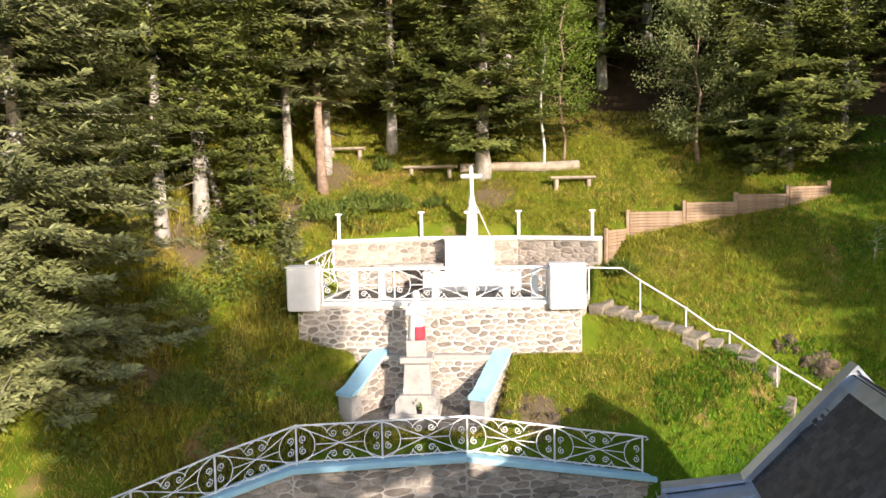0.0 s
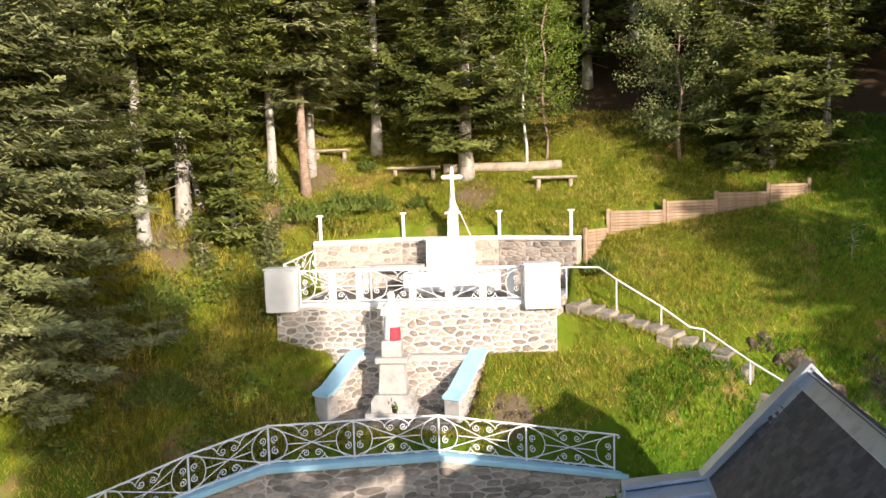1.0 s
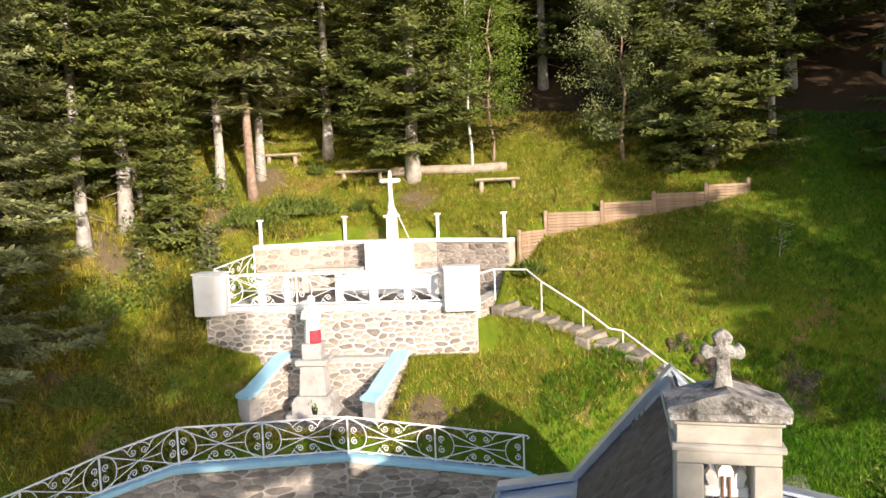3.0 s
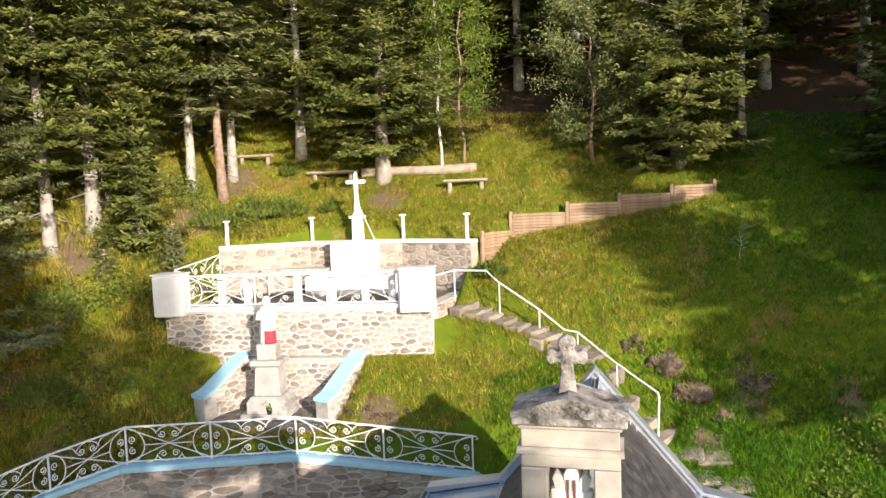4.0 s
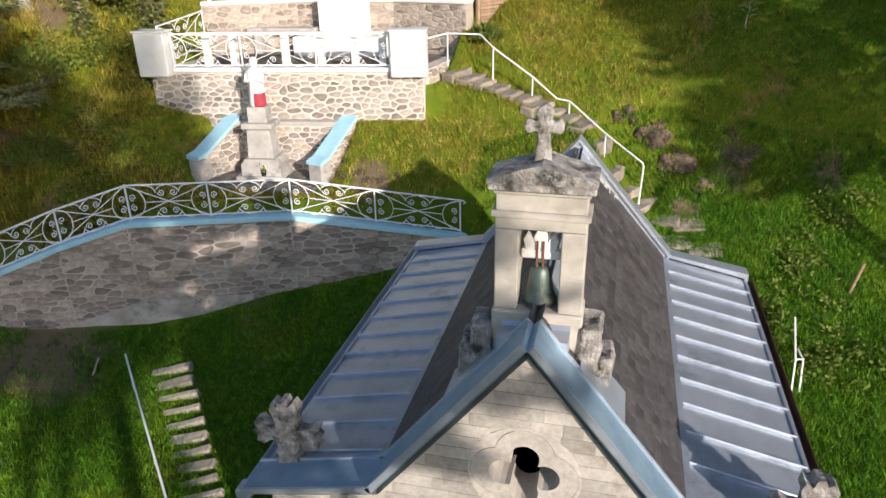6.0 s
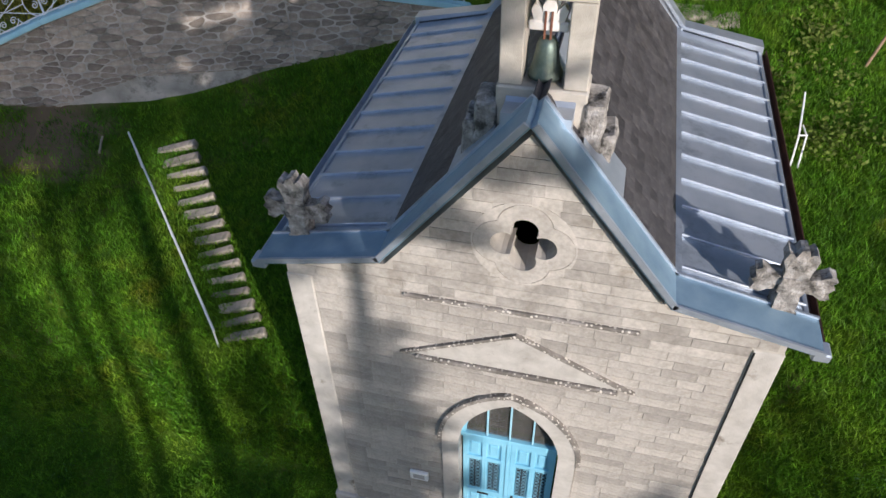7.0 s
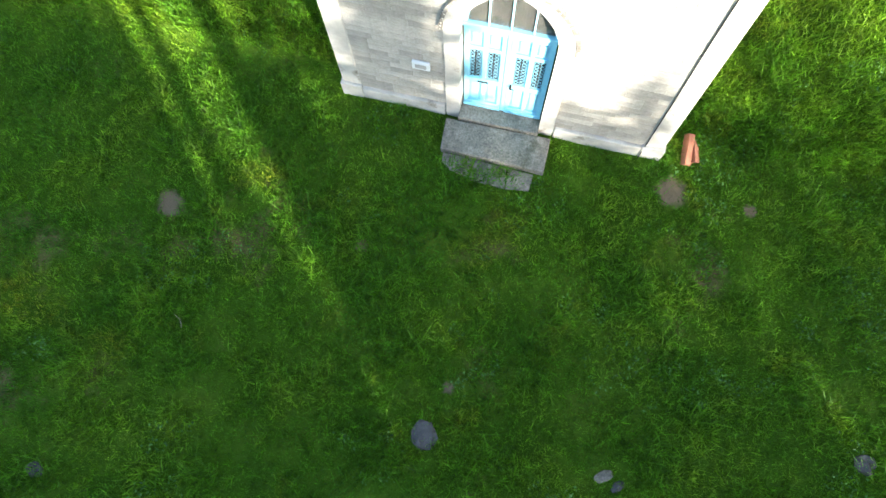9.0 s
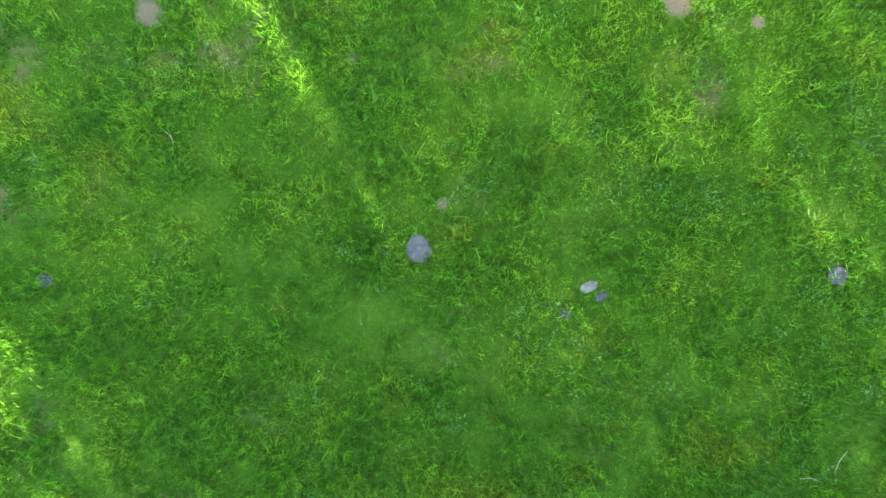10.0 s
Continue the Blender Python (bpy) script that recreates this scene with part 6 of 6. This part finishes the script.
wild = scatter(16000, -19, -8.7, 1.5, 12.8, lambda x, y: y > line_y(x, WALL_LINE) + 0.3 and patch(x, y, 0.7, 2) > -0.12 and worn(x, y))
hw = [0.25 + 0.45 * max(0, patch(x, y, 0.7, 2)) for x, y, z in wild]
blades("tall_grass", wild, hw, 0.012, 6, M_HAY, "tall wild grass and broom on the left bank", 0.09, 0.4, 5)


def leaf_stuff(name, spots, size, per, spread, material, label, seed, high=0.3):
    R2 = np.random.RandomState(seed)
    quads = []
    for x, y, z in spots:
        for k in range(per):
            c = np.array([x, y, z]) + np.array([R2.normal(0, spread), R2.normal(0, spread), abs(R2.normal(0, high))])
            e = R2.normal(0, 1, 3)
            e[2] = abs(e[2]) * 0.6
            e *= size * R2.uniform(0.7, 1.5) / np.linalg.norm(e)
            sd = np.cross(e, R2.normal(0, 1, 3))
            sd /= np.linalg.norm(sd) + 1e-6
            quads.append(kite(c, e, sd, size * 0.35))
    return tagged(new(name, card_mesh(name, quads, material)), label, "plants", kind="stuff")


leaf_stuff("weeds", scatter(200, 3.8, 8.5, 6.5, 10.2, lambda x, y: patch(x, y, 0.8, 6) > 0.0), 0.09, 26, 0.16, M_BUSH, "dark green leafy weeds on the bank", 61, 0.14)
leaf_stuff("lawn_weeds", scatter(1500, -9, 10, -14, 2, lambda x, y: turf(x, y) and patch(x, y, 0.6, 11) > 0.18 - 0.03 * x), 0.042, 14, 0.07, M_CLOVER, "clover and broad weeds in the lawn", 62, 0.06)
leaf_stuff("undergrowth", scatter(420, -18, -9.3, 3, 13.5, lambda x, y: y > line_y(x, WALL_LINE) + 0.6 and patch(x, y, 0.6, 14) > 0.12), 0.1, 60, 0.24, M_BUSH, "green broom and bramble bushes on the left bank", 63, 0.3)
for x, y, w, h, seed in ((-10.0, 13.2, 0.75, 0.5, 64), (-9.2, 13.55, 0.6, 0.42, 65), (-10.9, 12.3, 0.7, 0.55, 66), (-12.9, 8.1, 0.8, 0.6, 67), (-9.9, 15.2, 0.28, 0.3, 68), (-8.0, 13.9, 0.25, 0.2, 69), (-2.75, 12.2, 0.4, 0.3, 70), (-11.8, 6.6, 0.7, 0.5, 71)):
    bu = thing("broom_bush", (x, y, ground_z(x, y)), "low green broom bush on the sunlit slope", "bush", "broom bushes")
    R2 = np.random.RandomState(seed)
    quads = []
    for k in range(int(1500 * w)):
        a = R2.uniform(0, 6.28)
        q = math.sqrt(R2.rand()) * w
        top = h * (1 - (q / w) ** 2) * (0.7 + 0.5 * abs(math.sin(3 * a + seed)))
        p = np.array([q * math.cos(a), q * math.sin(a), top * R2.rand() ** 0.6])
        e = np.array([0.5 * math.cos(a), 0.5 * math.sin(a), 0.9]) + R2.normal(0, 0.4, 3)
        e *= R2.uniform(0.1, 0.26) / np.linalg.norm(e)
        sd = np.cross(e, R2.normal(0, 1, 3))
        sd /= np.linalg.norm(sd) + 1e-6
        quads.append(kite(p, e, sd, 0.018))
    fo = new("foliage", card_mesh("foliage", quads, M_BUSH))
    fo.parent = bu
    bm = bmesh.new()
    for k in range(7):
        a = k * 0.9
        add_tube(bm, [(0, 0, -0.1), (0.4 * w * math.cos(a), 0.4 * w * math.sin(a), h * 0.6)], 0.012, 3, 0.004, cap=False)
    part("stems", bm, M_BARK, bu)

# rocks breaking out of the bank: a crag along the stairs, a lone boulder, small ones below the terrace
def rock(x, y, size, sink, tilt, turn, seed, label):
    bm = bmesh.new()
    bmesh.ops.create_icosphere(bm, subdivisions=4, radius=1.0)
    for v in bm.verts:
        n = v.co.copy()
        k = 0.75 + 0.5 * abs(noise.noise(n * 1.3 + Vector((seed, 0, 0)))) + 0.3 * noise.noise(n * 3.1 + Vector((0, seed, 0)))
        k -= 0.22 * abs(noise.noise(Vector((n.x * 4.5, n.y * 4.5, n.z * 1.2 + seed))))
        v.co = Vector((n.x * size[0], n.y * size[1], n.z * size[2])) * k
    rough_up(bm, 0.02, 14, seed)
    ob = new("rock", mesh_of("rock", bm, M_ROCK))
    ob.matrix_basis = pose(x, y, ground_cut(x, y) - sink, tilt, 0, turn)
    return tagged(ob, label, "rock", "rocks of the bank")


CRAG = "dark brown jagged crag breaking out of the bank by the stairs"
for i, (x, y, sx, sz) in enumerate(((0.75, 10.72, 0.5, 0.36), (1.3, 10.62, 0.62, 0.5), (1.85, 10.46, 0.66, 0.56), (2.4, 10.24, 0.6, 0.5), (2.85, 10.04, 0.5, 0.34))):
    rock(x, y, (sx, 0.36, sz), 0.44, -32, -22, 3.7 * i + 1, CRAG)
for i, (x, y, r) in enumerate(((3.38, 10.62, 0.3), (3.72, 10.75, 0.2), (3.2, 10.9, 0.16), (5.6, 9.9, 0.2))):
    rock(x, y, (1.3 * r, r, 0.7 * r), 0.12, 20, 15 * i, 2.9 * i + 40, "orange-brown boulder half buried in the grassy bank")
for i, (x, y, r) in enumerate(((-4.9, 8.3, 0.14), (-4.6, 8.2, 0.16), (-4.3, 8.25, 0.15), (-5.2, 8.2, 0.12), (-4.0, 8.4, 0.12), (-15.1, 4.5, 0.2))):
    rock(x, y, (1.4 * r, r, 0.6 * r), 0.05, 20, 25 * i, 1.9 * i + 70, "small brown stone in the worn grass")


# ---- pieces of the walls, front and roof ----
def shared_block(lx, ly, lz, bevel, material, name):
    return mesh_of(name, box((-lx / 2, 0, -lz / 2), (lx / 2, ly, lz / 2), None, bevel), material)


def piece(name, me, m, parent):
    ob = new(name, me)
    ob.matrix_basis = m
    ob.parent = parent
    return ob


# limestone blocks of the front
R = random.Random(5)
lens = (0.34, 0.44, 0.54, 0.66)
COURSE = 0.162
blocks = {k: shared_block(k, 0.04, COURSE - 0.007, 0.004, M_ASHLAR, "block") for k in lens}
rest = bmesh.new()
laid = 0


def span(z):
    """Clear half width of the front at a height: out to the pilasters, under the coping."""
    if z < 6.05:
        return 2.77
    if z < 6.7:
        return min(3.1, 1.72 + (6.66 - z) * 4.4)
    return max(0.0, (8.74 - z) * 0.8)


def hole(z):
    """Half width taken by the door surround, or by the quatrefoil frame."""
    if z < DOOR_SPRING:
        return 1.06
    if z < DOOR_TOP + 0.22:
        w, rise = DOOR_W + 0.25, DOOR_TOP + 0.17 - DOOR_SPRING
        R = (w * w + rise * rise) / (2 * w)
        return max(0.0, math.sqrt(R * R - min(rise, z - DOOR_SPRING) ** 2) - R + w) + 0.03
    if abs(z - QZ) < 0.53:
        return math.sqrt(0.56 ** 2 - (z - QZ) ** 2)
    return 0.0


z = 0.365 + COURSE / 2
while z < 8.6:
    w = min(span(z - 0.07), span(z + 0.08)) - 0.005
    hl = max(hole(z - 0.07), hole(z + 0.07))
    for a, b in (((-w, -hl), (hl, w)) if hl else ((-w, w),)):
        x = a
        first = True
        while x < b - 0.06:
            k = R.choice(lens) if not first else R.choice((0.34, 0.44, 0.66))
            first = False
            ln = k if b - x - k > 0.16 else b - x
            k = min(lens, key=lambda q: abs(q - ln))
            y = R.uniform(0.017, 0.022)
            if laid < 300:
                piece("block", blocks[k], pose(x + ln / 2, y, z) @ Matrix.Diagonal(((ln - 0.006) / k, 1, 1.01, 1)), front_wall)
            else:
                add_box(rest, (x + 0.003, y, z - COURSE / 2 + 0.003), (x + ln - 0.003, y + 0.04, z + COURSE / 2 - 0.003))
            laid += 1
            x += ln
    z += COURSE
tagged(part("block_run", rest, M_ASHLAR_ALL, front_wall), kind="stuff")


# rubble: uneven stones, each with an outline of its own, set in pointing
def clip(poly, nx, nz, c):
    """The part of a convex outline with nx*x + nz*z <= c."""
    out = []
    for (xa, za), (xb, zb) in zip(poly, poly[1:] + poly[:1]):
        da, db = nx * xa + nz * za - c, nx * xb + nz * zb - c
        if da <= 0:
            out.append((xa, za))
        if da * db < 0:
            t = da / (da - db)
            out.append((xa + (xb - xa) * t, za + (zb - za) * t))
    return out


def stone_mesh(poly, q):
    """A stone over an outline round its middle: rounded corners, a bulging face towards -y."""
    n = len(poly)
    ring = []
    for k in range(n):
        (xa, za), (xb, zb) = poly[k], poly[(k + 1) % n]
        ring += [(xa * 0.78 + xb * 0.22, za * 0.78 + zb * 0.22), (xa * 0.22 + xb * 0.78, za * 0.22 + zb * 0.78)]
    m = len(ring)
    d = q.uniform(0.018, 0.036)
    v = [(x, 0.02, z) for x, z in ring] + [(x * 0.93, -0.6 * d, z * 0.93) for x, z in ring] + [(x * 0.62, -d + q.uniform(-0.006, 0.006), z * 0.62) for x, z in ring]
    f = [(r * m + i, (r + 1) * m + i, (r + 1) * m + (i + 1) % m, r * m + (i + 1) % m) for r in (0, 1) for i in range(m)]
    f.append(tuple(range(2 * m, 3 * m))[::-1])
    me = bpy.data.meshes.new("stone")
    me.from_pydata(v, [], f)
    me.materials.append(M_STONE)
    return me


def rubble(parent, a, b, za, zb, ta, tb, long, high, gap, seed):
    """Stones of a dry-looking rubble wall over the face from a to b, none like its neighbour."""
    q = random.Random(seed)
    a, b = Vector(a), Vector(b)
    ln = (b - a).length
    ang = math.degrees(math.atan2(b.y - a.y, b.x - a.x))
    z0, z1 = min(za, zb), max(ta, tb)
    seeds = []
    for r in range(int((z1 - z0) / high) + 2):
        for c in range(int(ln / long) + 2):
            if q.random() > 0.16:
                seeds.append((long * (c + 0.5 * (r % 2) - 0.4 + q.uniform(-0.34, 0.34)), z0 + high * (r + 0.3 + q.uniform(-0.36, 0.36))))
    for x, z in seeds:
        poly = [(0.0, z0), (ln, z0), (ln, z1), (0.0, z1)]
        poly = clip(poly, -(tb - ta) / ln, 1, ta - 0.02)
        poly = clip(poly, (zb - za) / ln, -1, -za)
        for u, w in seeds:
            if (u, w) != (x, z) and abs(u - x) < 3 * long and abs(w - z) < 3 * high:
                nx, nz = (u - x) / long ** 2, (w - z) / high ** 2
                poly = clip(poly, nx, nz, nx * (u + x) / 2 + nz * (w + z) / 2)
                if len(poly) < 3:
                    break
        if len(poly) < 3:
            continue
        cx, cz = sum(p[0] for p in poly) / len(poly), sum(p[1] for p in poly) / len(poly)
        wide, tall = max(p[0] for p in poly) - min(p[0] for p in poly), max(p[1] for p in poly) - min(p[1] for p in poly)
        p = a.lerp(b, cx / ln)
        if wide < 0.07 or tall < 0.05 or cz < ground_cut(p.x, p.y - 0.12) - 0.02:
            continue
        kx, kz = max(0.3, 1 - gap / wide), max(0.3, 1 - gap / tall)
        piece("stone", stone_mesh([((u - cx) * kx, (w - cz) * kz) for u, w in poly], q), pose(p.x, p.y, cz, 0, 0, ang), parent)


rubble(ter_wall, TER[0], TER[1], 8.5, 8.2, TER_Z - 0.02, TER_Z - 0.02, 0.225, 0.125, 0.042, 1)
rubble(niche, (-8.3, 8.812), (-5.65, 9.19), 7.4, 7.4, 8.55, 8.55, 0.22, 0.125, 0.032, 2)
for (pa, pb), s in zip(zip(BACK, BACK[1:]), (3, 4, 5)):
    rubble(back_wall, pa, pb, 9.75, 9.75, 11.02, 11.02, 0.25, 0.14, 0.03, s)
rubble(right_side, (-3.72, 10.1), (-3.45, 12.3), 8.9, 9.6, TER_Z, TER_Z, 0.26, 0.16, 0.034, 6)
for i, (wall, pa, pb, zb, zt) in enumerate(SHRINE):
    rubble(wall, pa.xy, pb.xy, 7.3, 7.3, zb, zt, 0.2, 0.12, 0.03, 40 + i)
for i, (pa, pb) in enumerate(zip(LOW[1:], LOW[2:])):
    rubble(low_wall, pa, pb, LOW_TOP[i + 1] - 1.7, LOW_TOP[i + 2] - 1.7, LOW_TOP[i + 1], LOW_TOP[i + 2], 0.31, 0.13, 0.03, 20 + i)

# slates: the near ones on the sunny side singly, the rest in one piece
th = math.atan2(RIDGE - VAL_Z, VAL_X)
run = math.hypot(RIDGE - VAL_Z, VAL_X)
slate = mesh_of("slate", box((-0.118, 0, -0.004), (0.118, 0.24, 0.008), None, 0.0), M_SLATE)
q = random.Random(9)
for s in (-1, 1):
    bm = bmesh.new()
    singles = 0
    for r in range(17):
        for c in range(31):
            y = 0.55 + 0.24 * (c + 0.5 * (r % 2))
            if y > LONG - 0.16:
                continue
            d = run - 0.02 - r * 0.163
            x0, z0 = s * math.cos(th) * d, RIDGE - math.sin(th) * d
            m = Matrix.Translation((x0, y, z0 + 0.004)) @ Matrix((( 0, -s * math.cos(th), s * math.sin(th), 0), (1, 0, 0, 0), (0, math.sin(th), math.cos(th), 0), (0, 0, 0, 1))) @ pose(q.uniform(-0.006, 0.006), q.uniform(-0.008, 0.008), 0, -3.0 + q.uniform(-0.7, 0.7), q.uniform(-0.6, 0.6), q.uniform(-1, 1))
            if s > 0 and c < 18 and singles < 300:
                piece("slate", slate, m, chapel)
                singles += 1
            else:
                add_box(bm, (-0.118, 0, -0.004), (0.118, 0.24, 0.008), m)
    tagged(part("slate_run", bm, M_SLATE_ALL, chapel, "dark weathered slates"), kind="stuff")


# ---- the chapel and the things of the lawn, scaled about the last camera place to fit its view ----
for ob in (chapel, bell, step_thing, brick):
    ob.matrix_basis = settling(0, 0) @ ob.matrix_basis
for ob in (fr, sk, sk2):
    ob.matrix_basis = settling(*ob.matrix_basis.translation.xy) @ ob.matrix_basis
for ob in list(bpy.data.objects):
    at = ob.matrix_basis.translation
    kind = ob.name.split(".")[0]
    if ob.parent is None and (kind in ("stone", "dry_stalk") or (kind in ("fir_tree", "pine_tree") and at.y < -9)):
        ob.matrix_basis = settling(at.x, at.y) @ ob.matrix_basis
for ob in list(gs.children) + [c for c in stairs.children if c.name.startswith("path_slab")]:
    ob.matrix_basis = settling(*ob.matrix_basis.translation.xy) @ ob.matrix_basis
